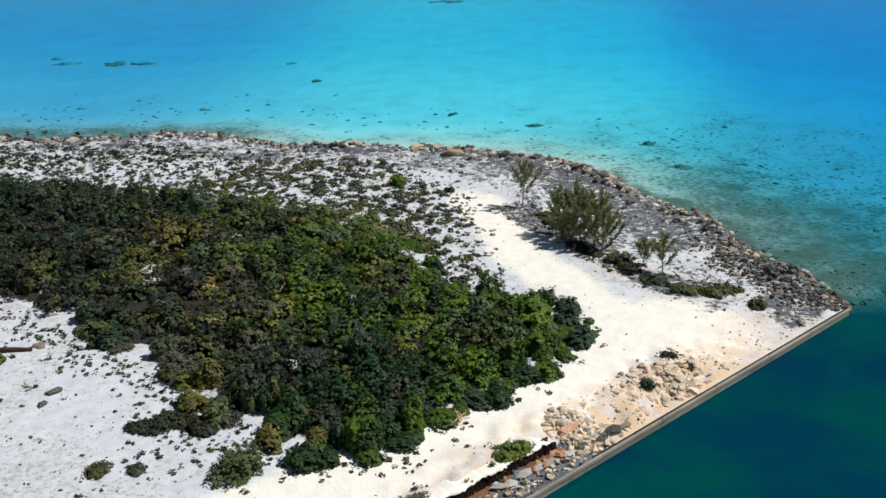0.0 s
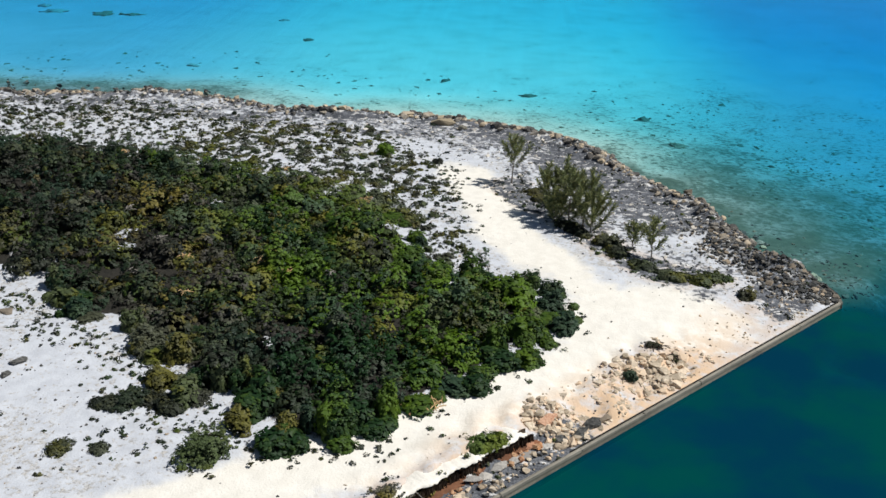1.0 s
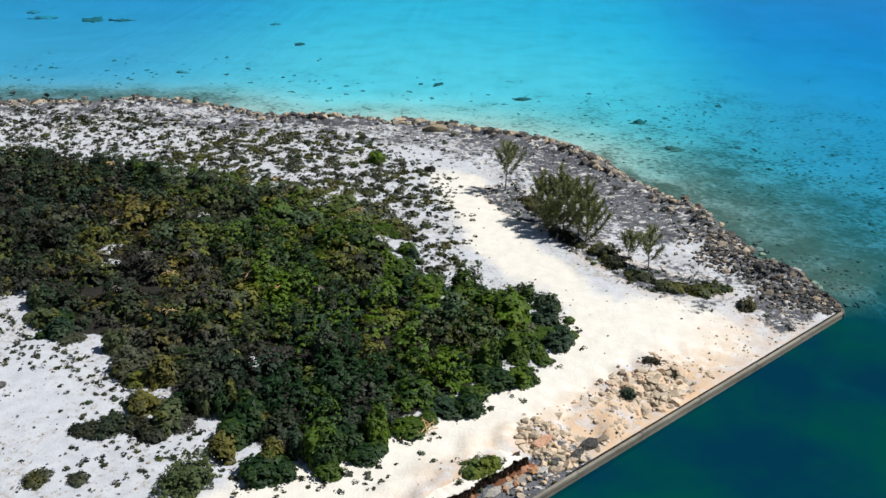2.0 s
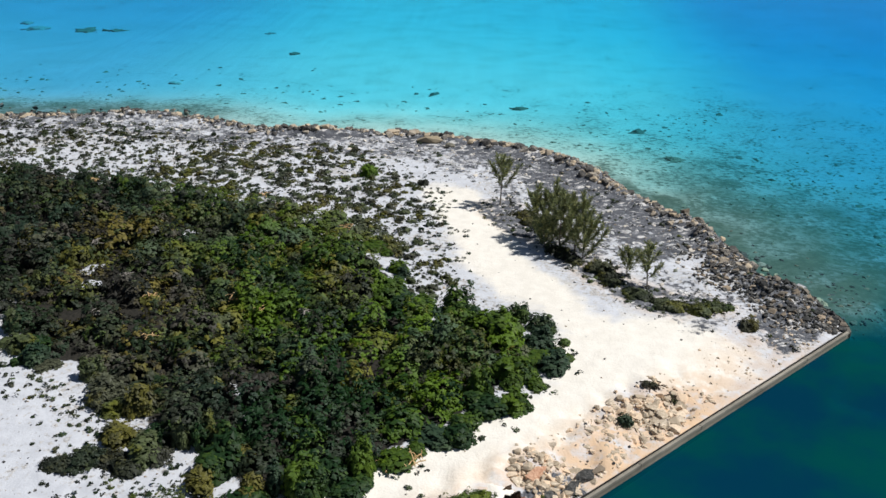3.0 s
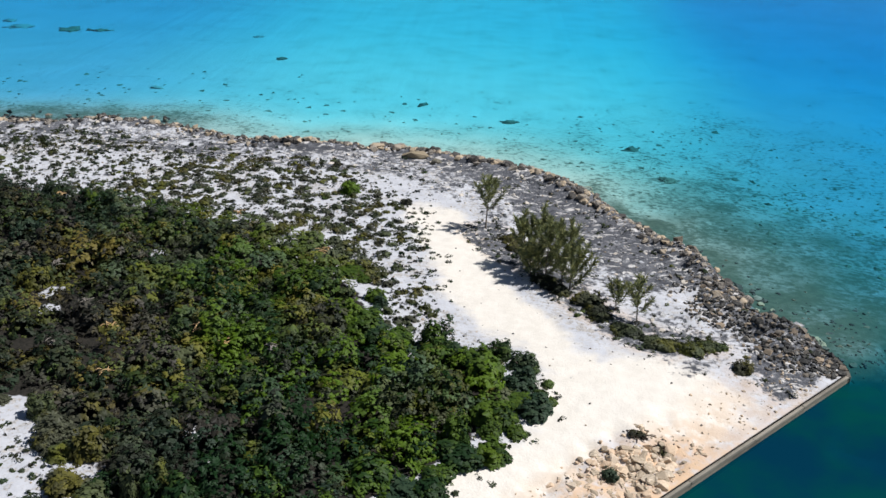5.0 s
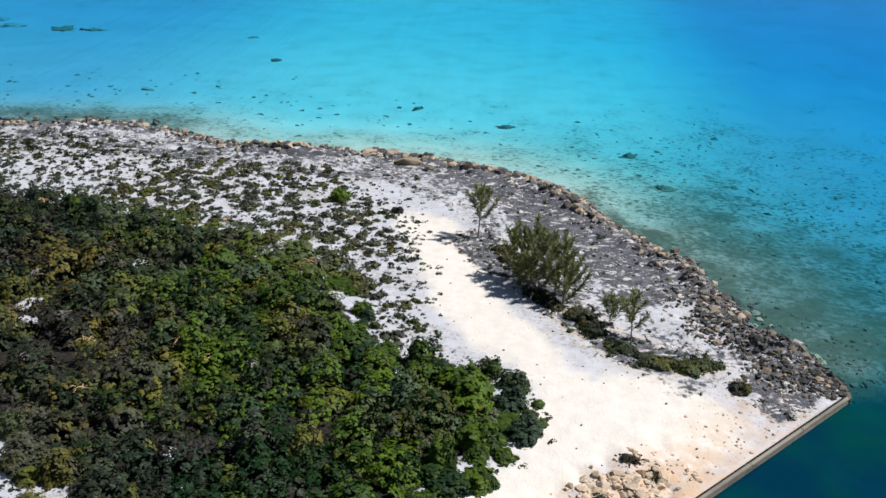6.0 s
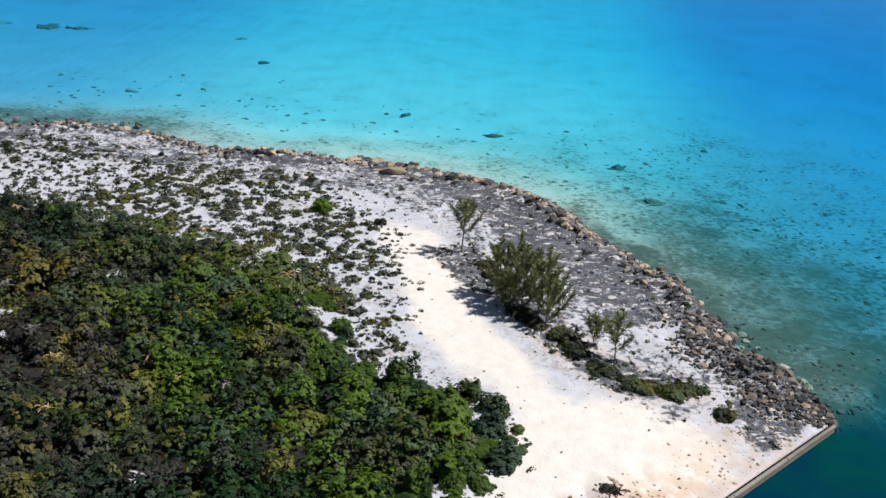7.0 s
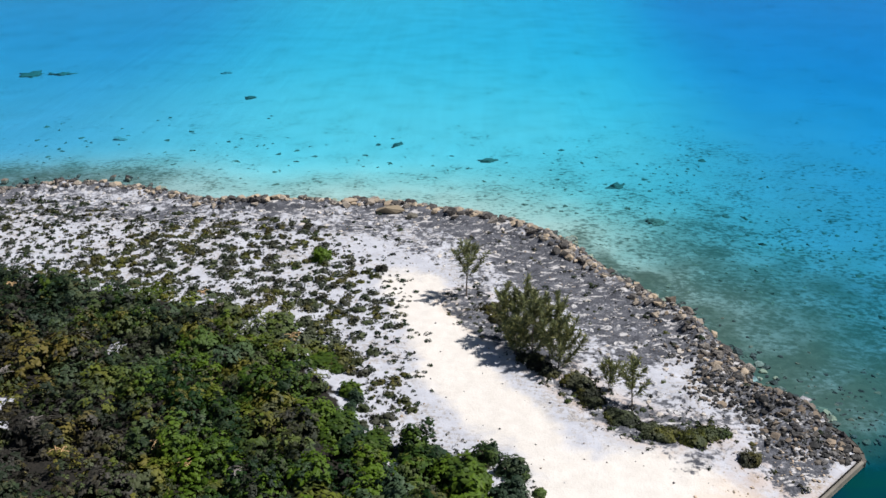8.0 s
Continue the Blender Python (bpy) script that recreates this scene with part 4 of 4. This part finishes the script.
def wall_place(back, inland, z=0.0):
    """A place by its way back along the sea wall and inland from it."""
    p = TIP - WALL_DIR * back + WALL_IN * inland
    return Vector((p[0], p[1], z))


undercut = tagged(new("undercut_bank"), "undercut sandy bank with hanging dark roots and rusty soil", "bank", kind="structure")
rg = random.Random(700)
bm = bmesh.new()
rows = []
for k in range(90):
    back = 26.5 + k * 0.14
    lip = 2.22 + 0.10 * math.sin(k * 0.37) + rg.uniform(-0.09, 0.09)
    z = 1.20 + rg.uniform(-0.03, 0.03) + 0.10 - 0.45 * max(0.0, (6 - k) / 6)
    line = [(3.5, z - 0.10), (3.1, z + 0.01), (lip + 0.25, z), (lip, z - 0.05), (lip + 0.05, z - 0.13), (2.9, z - 0.17)]
    rows.append([bm.verts.new(wall_place(back, i, h)) for i, h in line])
for a, b in zip(rows[:-1], rows[1:]):
    for k in range(5):
        bm.faces.new((a[k], a[k + 1], b[k + 1], b[k]))
lip_part = part("overhang", bm, SAND, undercut, "crumbling sandy turf lip", True)
lip_part.data.attributes.new("track", "FLOAT", "POINT").data.foreach_set("value", [1.0] * len(lip_part.data.vertices))
bm = bmesh.new()
rows = []
for k in range(42):
    back = 26.4 + k * 0.3
    line = [(0.5, 0.56), (1.0, 0.60 + 0.05 * rg.random()), (1.85, 0.60 + 0.10 * rg.random()), (2.25, 0.68 + 0.14 * rg.random()), (2.9, 0.72)]
    rows.append([bm.verts.new(wall_place(back, i + 0.1 * rg.uniform(-1, 1), h)) for i, h in line])
for a, b in zip(rows[:-1], rows[1:]):
    for k in range(2, 4):
        bm.faces.new((a[k], a[k + 1], b[k + 1], b[k]))
part("fallen_soil", bm, SOIL, undercut, "rusty red soil below the roots", True)
# sheet behind the roots: the undercut's shade put into a dark earth colour
bm = bmesh.new()
rows = [[bm.verts.new(wall_place(26.6 + 0.3 * k, 2.62 + 0.08 * rg.uniform(-1, 1) + 0.05 * j, 0.62 + 0.30 * j)) for j in range(3)] for k in range(40)]
for a, b in zip(rows[:-1], rows[1:]):
    for k in range(2):
        bm.faces.new((a[k], a[k + 1], b[k + 1], b[k]))
part("hollow", bm, ROOT, undercut, "earth at the back of the undercut, its shade painted dark", True)
for k in range(300):
    back, inland = 26.6 + 11.5 * rg.random(), 2.12 + 0.16 * rg.random()
    top_z = 1.12
    drop = rg.uniform(0.42, 0.62)
    p = wall_place(back, inland, top_z)
    pts = [p, p + Vector((rg.uniform(-0.05, 0.05), rg.uniform(-0.05, 0.05), -drop * 0.5)), p + Vector((rg.uniform(-0.1, 0.1), rg.uniform(-0.1, 0.1), -drop))]
    limb("root", pts, [0.052, 0.042, 0.014], undercut, ROOT, 4)
for k in range(290):
    s = 0.12 + 0.45 * rg.random() ** 2
    p = wall_place(26.2 + 12 * rg.random(), rg.uniform(0.6, 2.4))
    ob = new("rock", ROCKS[k % 12])
    ob.parent = undercut
    ob.matrix_basis = pose(p.x, p.y, 0.60 + 0.1 * s, rg.uniform(-15, 15), rg.uniform(-15, 15), rg.uniform(0, 360)) @ Matrix.Diagonal((s, s, s, 1))
    ob.material_slots[0].link = "OBJECT"
    ob.material_slots[0].material = RUST_ROCK if (p - wall_place(0, 0)).xy @ Vector(WALL_IN) > 1.5 else (SHORE_ROCK, TAN_ROCK)[k % 2]


# ---- dead brush, driftwood and boulders ----
def brush_heap(name, x, y, reach, tall, sticks, material, seed, label, turn=0.0, long=1.0, z=None):
    """A tangle of dead sticks lying over one another."""
    rr = random.Random(seed)
    top = tagged(new(name), label, "brush")
    top.matrix_basis = pose(x, y, (height(x, y) if z is None else z) - 0.02, 0, 0, turn)
    for _ in range(sticks):
        a, b = rr.uniform(0, 6.28), rr.uniform(-0.4, 0.4)
        c = Vector((rr.gauss(0, 0.35) * reach * long, rr.gauss(0, 0.35) * reach, tall * rr.uniform(0.1, 0.6)))
        d = Vector((math.cos(a) * long, math.sin(a), b)).normalized() * reach * rr.uniform(0.3, 0.6)
        pts = [c - d, c + Vector((0, 0, 0.08)), c + d]
        for p in pts:
            p.z = max(0.02, p.z)
        limb("stick", pts, [0.035, 0.028, 0.012], top, material, 4)
    return top


brush_heap("dead_frond_heap", 1.0, 44.5, 1.0, 0.5, 34, DEAD, 801, "heap of tan dead branches at the edge of the track", 42, 1.5)
brush_heap("dead_brush", 0.3, 37.4, 1.1, 0.6, 46, GREY_WOOD, 802, "grey leafless dead brush on the edge of the bank", 42, 1.5)
brush_heap("dead_brush", -11.1, 60.0, 0.7, 0.6, 26, DEAD, 803, "pale dead branches standing above the green scrub", 0, 1.0, 2.0)
brush_heap("weed_wrack", 13.8, 52.2, 0.5, 0.12, 30, ROOT, 804, "dark heap of dry weed and sticks on white sand", 10, 1.6)
brush_heap("weed_wrack", 14.8, 51.7, 0.5, 0.10, 28, ROOT, 805, "dark flat heap of dry weed and sticks on white sand", -25, 1.6)
bush("dead_shrub", 1.0, 38.3, 0.75, 0.5, 811, "grey leafless dead shrub on the lip of the bank", 0.75, 0.95, 0.0, 0.07, long=1.5, turn=42)
bush("dead_shrub", -0.3, 37.2, 0.8, 0.55, 812, "pale grey dead shrub on white sand above the bank", 0.9, 0.95, 0.0, 0.07, long=1.4, turn=42)
bush("dead_shrub", 2.3, 39.6, 0.5, 0.35, 813, "brown dead shrub on the lip of the bank", 0.6, 0.9, 0.0, 0.07, long=1.5, turn=42)
bush("wrack_tuft", 13.7, 52.3, 0.34, 0.14, 806, "dark dry tuft in a line of weed on white sand", 0.1, 0.9, 0.0, 0.07, long=1.5)
bush("wrack_tuft", 15.0, 51.6, 0.34, 0.12, 807, "dark grey tuft in a line of weed on white sand", 0.1, 0.7, 0.3, 0.07, long=1.6, turn=-25)
for k, (x, y, s) in enumerate([(-25.2, 52.6, 1.25), (-21.8, 46.9, 1.1), (-21.9, 45.6, 0.85)]):
    ob = tagged(new("boulder", ROCKS[(3 * k) % 12].copy()), "flat dark weathered boulder half buried in white sand", "boulder", "boulders on the beach")
    ob.data.materials.clear()
    ob.data.materials.append(DARK_ROCK)
    ob.matrix_basis = pose(x, y, height(x, y) + 0.05, 0, 0, 40 * k) @ Matrix.Diagonal((s, s * 0.75, s * 0.5, 1))
OUTCROP = rock_material("weathered_outcrop", (0.24, 0.22, 0.17), (0.06, 0.058, 0.05), (0.36, 0.28, 0.18))
for k, (x, y, sx, sy, sz, stone, label) in enumerate([
        (-1.6, 97.0, 2.6, 1.6, 1.5, OUTCROP, "large olive grey rock outcrop on the rubble shore"), (0.6, 96.2, 1.5, 1.2, 1.0, OUTCROP, "olive grey rock beside a larger outcrop on the shore"),
        (20.0, 77.9, 1.0, 0.9, 1.9, DARK_ROCK, "dark upright boulder on the rubble rim"), (20.9, 76.8, 1.1, 0.9, 0.9, DARK_ROCK, "dark boulder beside an upright one on the rim"),
        (-3.0, 93.6, 0.9, 0.7, 0.7, PALE_ROCK, "pale white rock alone on grey gravel"),
        (-19.5, 102.2, 1.8, 1.2, 1.0, OCHRE_ROCK, "tan rock at the waterline of the inner shore"), (-15.8, 101.4, 2.2, 1.3, 1.1, OCHRE_ROCK, "tan and grey rock outcrop at the waterline"),
        (-9.0, 100.6, 2.4, 1.3, 1.1, OUTCROP, "brown weathered outcrop at the waterline"), (-5.4, 98.8, 1.6, 1.1, 0.9, OCHRE_ROCK, "tan rock at the waterline of the inner shore"),
        (16.6, 84.8, 1.6, 1.1, 0.9, OCHRE_ROCK, "tan limestone block on the rubble rim"), (13.6, 90.4, 1.7, 1.1, 1.0, OCHRE_ROCK, "tan limestone block on the rubble rim"),
        (23.4, 70.2, 1.3, 0.9, 0.9, OCHRE_ROCK, "tan limestone block among dark rocks"), (25.4, 65.4, 1.2, 0.9, 0.8, PALE_ROCK, "pale rock among dark rocks on the point")]):
    ob = tagged(new("shore_boulder", ROCKS[(7 * k + 2) % 12].copy()), label, "boulder", "boulders on the rubble shore")
    ob.data.materials.clear()
    ob.data.materials.append(stone)
    ob.matrix_basis = pose(x, y, height(x, y) + 0.12 * sz, 0, 0, 47 * k) @ Matrix.Diagonal((sx, sy, sz, 1))
SALMON_ROCK = rock_material("salmon_rock", (0.60, 0.38, 0.26), (0.40, 0.20, 0.12), (0.62, 0.34, 0.20))
LEDGE_ROCK = rock_material("grey_ledge_rock", (0.46, 0.43, 0.39), (0.28, 0.26, 0.24), (0.42, 0.37, 0.31))
for k, (x, y, s, flat, stone, label) in enumerate([
        (7.3, 44.4, 1.25, 1.1, SALMON_ROCK, "salmon pink rounded boulder at the end of the undercut bank"),
        (6.4, 42.6, 0.8, 0.7, SALMON_ROCK, "rust orange boulder below the undercut bank"),
        (8.9, 43.9, 1.5, 0.4, DARK_ROCK, "flat dark grey slab behind the sea wall"), (9.7, 44.9, 1.3, 0.4, DARK_ROCK, "flat dark grey slab behind the sea wall"),
        (8.0, 43.4, 1.0, 0.5, DARK_ROCK, "flat dark grey slab behind the sea wall"), (10.4, 45.4, 1.0, 0.4, DARK_ROCK, "flat dark grey slab behind the sea wall"),
        (4.9, 40.6, 1.15, 0.42, LEDGE_ROCK, "pale grey flat rock ledge below the undercut bank"), (6.3, 41.9, 1.0, 0.42, LEDGE_ROCK, "pale grey flat rock ledge below the undercut bank"),
        (3.6, 39.4, 1.1, 0.42, LEDGE_ROCK, "pale grey flat rock ledge below the undercut bank"), (7.2, 42.7, 0.8, 0.4, LEDGE_ROCK, "pale grey flat rock ledge below the undercut bank"), (5.6, 41.3, 0.95, 0.38, LEDGE_ROCK, "pale grey flat rock ledge below the undercut bank"), (4.2, 39.9, 0.9, 0.4, LEDGE_ROCK, "pale grey flat rock ledge below the undercut bank")]):
    ob = tagged(new("bank_boulder", ROCKS[(5 * k + 1) % 12].copy()), label, "boulder", "boulders behind the sea wall")
    ob.data.materials.clear()
    ob.data.materials.append(stone)
    ob.matrix_basis = pose(x, y, max(0.6, height(x, y)) + 0.03, 0, 0, 44.5) @ Matrix.Diagonal((s * 1.15, s * 0.75, s * flat, 1))
log = tagged(new("drift_log"), "dark driftwood log lying on white sand", "log")
log.matrix_basis = pose(-26.6, 51.8, height(-26.6, 51.8) + 0.12, 0, 0, 3)
limb("stem", [(-1.6, 0, 0), (0, 0.03, 0.03), (1.1, 0.05, 0.0)], [0.17, 0.15, 0.10], log, ROOT, 9)
bush("beach_bush", -27.2, 50.6, 0.7, 0.5, 808, "olive bush beside a driftwood log on the beach", 0.5, 0.2, 0.0)

rng_dead = np.random.RandomState(840)
for x, y, z in DEAD_AT:
    brush_heap("dead_branches", x, y, 0.55, 0.5, 9, DEAD if rng_dead.rand() < 0.5 else GREY_WOOD, int(rng_dead.randint(9000)), "pale dead branches sticking out of the scrub", rng_dead.rand() * 360, 1.0, z)

# small dry tufts on the open beach and round the scrub's edge
def tufts(q, r):
    d = survey(q)
    odds = d["land"] * (d["thicket"] < -0.1) * (1 - smooth(-d["thicket"], 0.3, 3.2)) * 0.75 * (1 - d["track"])
    odds = odds + 0.02 * d["land"] * (d["thicket"] < -1) * (q[:, 0] < -5) * (q[:, 1] < 60)
    odds = odds + 0.12 * d["land"] * (d["gravel"] > 0.2) * (q[:, 0] > 3) + 0.45 * d["strip"] * d["land"]
    odds = odds + 0.30 * d["land"] * np.exp(-((d["thicket"] + 2) / 2.5) ** 2) * (q[:, 0] < -8) * (q[:, 1] < 58) * (lumps(q, 2.0, 825) > 0)
    odds = odds + 0.5 * d["land"] * np.exp(-((d["thicket"] + 0.4) / 0.5) ** 2)
    odds = odds + 0.35 * d["land"] * np.exp(-((d["thicket"] + 0.8) / 1.1) ** 2) * (q[:, 1] < 46) * (q[:, 0] < 0)
    return r.rand(len(q)) < odds


def lip(q, r):
    d = survey(q)
    return r.rand(len(q)) < 0.10 * (np.abs(d["wall"] - 2.75) < 0.42) * smooth(-d["along"], 26.5, 28) * (lumps(q, 1.6, 827) > -0.3)


lip_at = scatter((-6, 32, 9, 45), 0.3, 828, lip)
nl = len(lip_at)
rl = np.random.RandomState(829)
grass = foliage("bank_grass", np.column_stack([lip_at, np.full(nl, 1.27)]), np.column_stack([0.18 + 0.14 * rl.rand(nl)] * 2 + [0.12 + 0.14 * rl.rand(nl)]), 30, 0.06, 830,
                0.3 + 0.5 * rl.rand(nl), 0.3 + 0.5 * rl.rand(nl), 0.0, SCRUB)
tagged(grass, "olive and brown grass tufts along the undercut lip", "grass", kind="stuff")
tuft_at = scatter((-34, 36, 26, 92), 0.55, 821, tufts)
rt = np.random.RandomState(822)
nt = len(tuft_at)
sz = 0.08 + 0.30 * rt.rand(nt) ** 2.4
tuft = foliage("dry_tufts", np.column_stack([tuft_at, survey(tuft_at)["z"] - 0.02]), np.column_stack([sz, sz, sz * 0.6]), 20, 0.07, 823,
               0.1 + 0.4 * rt.rand(nt), 0.3 + 0.6 * rt.rand(nt), 0.5 * rt.rand(nt), SCRUB)
tagged(tuft, "small dry tufts and creepers scattered over sand", "tufts", kind="stuff")


def pebbles(q, r):
    d = survey(q)
    return r.rand(len(q)) < d["land"] * (d["thicket"] < 0.5) * (1 - 0.9 * d["track"]) * 0.20 * (d["wall"] > 0.6)


pebble_at = scatter((-34, 36, 26, 100), 0.4, 831, pebbles)
small = strew("beach_pebbles", pebble_at, survey(pebble_at)["z"], 0.07 + 0.16 * np.random.RandomState(832).rand(len(pebble_at)) ** 2, SHORE_ROCK, 833)
tagged(small, "grey pebbles and coral rubble scattered over the sand", "pebbles", kind="stuff")


# ---- reef heads on the shallow flats ----
def reef_head(x, y, wide, deep, seed, turn=0.0, label="dark weedy coral head on the pale sea floor", material=REEF):
    rr = random.Random(seed)
    bm = bmesh.new()
    bmesh.ops.create_icosphere(bm, subdivisions=3, radius=1.0)
    for v in bm.verts:
        k = 0.9 + 0.75 * noise.noise(v.co * 2.0 + Vector((seed * 1.37, 0, 0))) + 0.3 * noise.noise(v.co * 5 + Vector((0, seed, 0)))
        v.co = Vector((v.co.x * wide * k, v.co.y * deep * k, max(-0.1, v.co.z * 0.32 * k)))
    ob = part("reef_head", bm, material, None, "", True)
    ob.matrix_basis = pose(x, y, height(x, y) - 0.03, 0, 0, turn)
    return tagged(ob, label, "coral head", "coral heads on the flats")


for k, (x, y, w, d, turn) in enumerate([(20.5, 109.1, 0.95, 0.8, 0), (22.6, 98.2, 0.95, 0.8, 0), (-25.9, 149.0, 0.75, 0.9, 0), (-65.9, 167.9, 2.1, 2.6, 5), (-62.6, 168.0, 0.6, 0.6, 0),
                                        (-60.6, 168.1, 1.6, 1.0, 0), (-33.4, 166.0, 0.9, 0.5, 10), (-37.6, 128.6, 0.9, 0.4, 0), (-20.8, 290, 3.4, 6.0, -60), (-15.5, 279, 2.6, 5.0, -70),
                                        (-11.0, 291, 2.5, 3.5, -40), (-10.5, 255, 5.0, 2.4, 0), (-3.0, 124.6, 0.5, 0.9, -30), (-75.0, 169.0, 2.2, 1.6, 12), (-79.5, 174.5, 1.2, 1.4, 10), (7.5, 118.0, 1.0, 0.6, 15)]):
    if k in (6, 7, 8, 9, 10, 11, 13, 14):
        reef_head(x, y, w, d, 900 + k, turn, "faint green weed patch on the pale sea floor", WEED)
    else:
        reef_head(x, y, w, d, 900 + k, turn)


def flat_weed(q, r):
    d = survey(q)
    cluster = smooth(lumps(q, 7.0, 911, 2), -0.05, 0.5)
    odds = (1 - d["land"]) * (1 - smooth(d["shore"], 18, 42)) * (0.12 + 0.88 * cluster) * (d["depth"] < 2.6) * (d["mud"] < 0.3)
    return r.rand(len(q)) < odds * (0.07 + 0.42 * smooth(q[:, 0], 12, 26))


weed_at = scatter((-58, 62, 48, 140), 0.6, 912, flat_weed)
rw = np.random.RandomState(913)
patches = strew("weed_patches", weed_at, survey(weed_at)["z"], 0.15 + 0.55 * rw.rand(len(weed_at)) ** 3, REEF, 914, 0.45)
tagged(patches, "dark weedy stones strewn over the shallow sea floor", "sea floor", kind="stuff")


def beds(q, r):
    d = survey(q)
    off = np.exp(-((d["shore"] - 17) / 9) ** 2) * (0.25 + 0.75 * smooth(lumps(q, 6.0, 921, 2), 0.0, 0.4))
    return r.rand(len(q)) < (1 - d["land"]) * off * (d["mud"] < 0.2) * 0.5


bed_at = scatter((-70, 70, 60, 150), 1.5, 922, beds)
rb = np.random.RandomState(923)
weed_beds = strew("weed_beds", bed_at, survey(bed_at)["z"], 0.4 + 1.0 * rb.rand(len(bed_at)) ** 2, REEF, 924, 0.48)
tagged(weed_beds, "dark weed clumps dotted over the pale sea floor", "weed", kind="stuff")


def wet_rocks(q, r):
    d = survey(q)
    signed = np.where(d["land"], d["shore"], -d["shore"])
    return r.rand(len(q)) < np.exp(-((signed + 1.0) / 2.4) ** 2) * smooth(-q[:, 0], 24, 40) * (0.35 + 0.6 * (lumps(q, 2.5, 931) > 0))


wet_at = scatter((-76, 98, -20, 116), 0.6, 932, wet_rocks)
wet = strew("wet_rocks", wet_at, np.maximum(survey(wet_at)["z"], 0.25), 0.3 + 0.8 * np.random.RandomState(933).rand(len(wet_at)) ** 2, DARK_ROCK, 934, 0.3)
tagged(wet, "dark wet rocks along the inner waterline", "rocks", kind="stuff")


def drowned(q, r):
    d = survey(q)
    off = np.hypot(q[:, 0] - 27.5, q[:, 1] - 63.5)
    odds = (1 - d["land"]) * np.maximum(1 - smooth(off + 3.0 * lumps(q, 2.2, 941), 1.0, 12.0), 0.8 * (1 - smooth(d["shore"] + lumps(q, 2.2, 941), 0.5, 3.5))) * (d["mud"] < 0.6) * (d["wall"] > 0.3)
    return r.rand(len(q)) < 0.75 * odds * (0.3 + 0.9 * (lumps(q, 1.6, 943) > -0.1))


sunk_at = scatter((18, 58, 44, 82), 0.40, 942, drowned)
sunk = strew("drowned_rocks", sunk_at, np.minimum(survey(sunk_at)["z"], 0.0), 0.15 + 0.40 * np.random.RandomState(944).rand(len(sunk_at)) ** 2, DARK_ROCK, 945, 0.4)
tagged(sunk, "dark rocks under shallow water off the stony point", "rocks", kind="stuff")


def wall_stones(q, r):
    d = survey(q)
    band = smooth(d["wall"], 0.5, 0.8) * (1 - smooth(d["wall"] + 0.8 * lumps(q, 2.0, 951), 2.0, 5.0)) * smooth(-d["along"], 0.5, 3) * (1 - smooth(-d["along"], 15, 19))
    return r.rand(len(q)) < 0.42 * band * (0.3 + 0.9 * (lumps(q, 1.5, 953) > 0))


shelf_at = scatter((8, 44, 28, 64), 0.26, 952, wall_stones)
shelf_stones = strew("shelf_stones", shelf_at, survey(shelf_at)["z"], 0.07 + 0.24 * np.random.RandomState(954).rand(len(shelf_at)) ** 2.5, TAN_ROCK, 955)
tagged(shelf_stones, "small tan and grey stones on the sand behind the sea wall", "stones", kind="stuff")
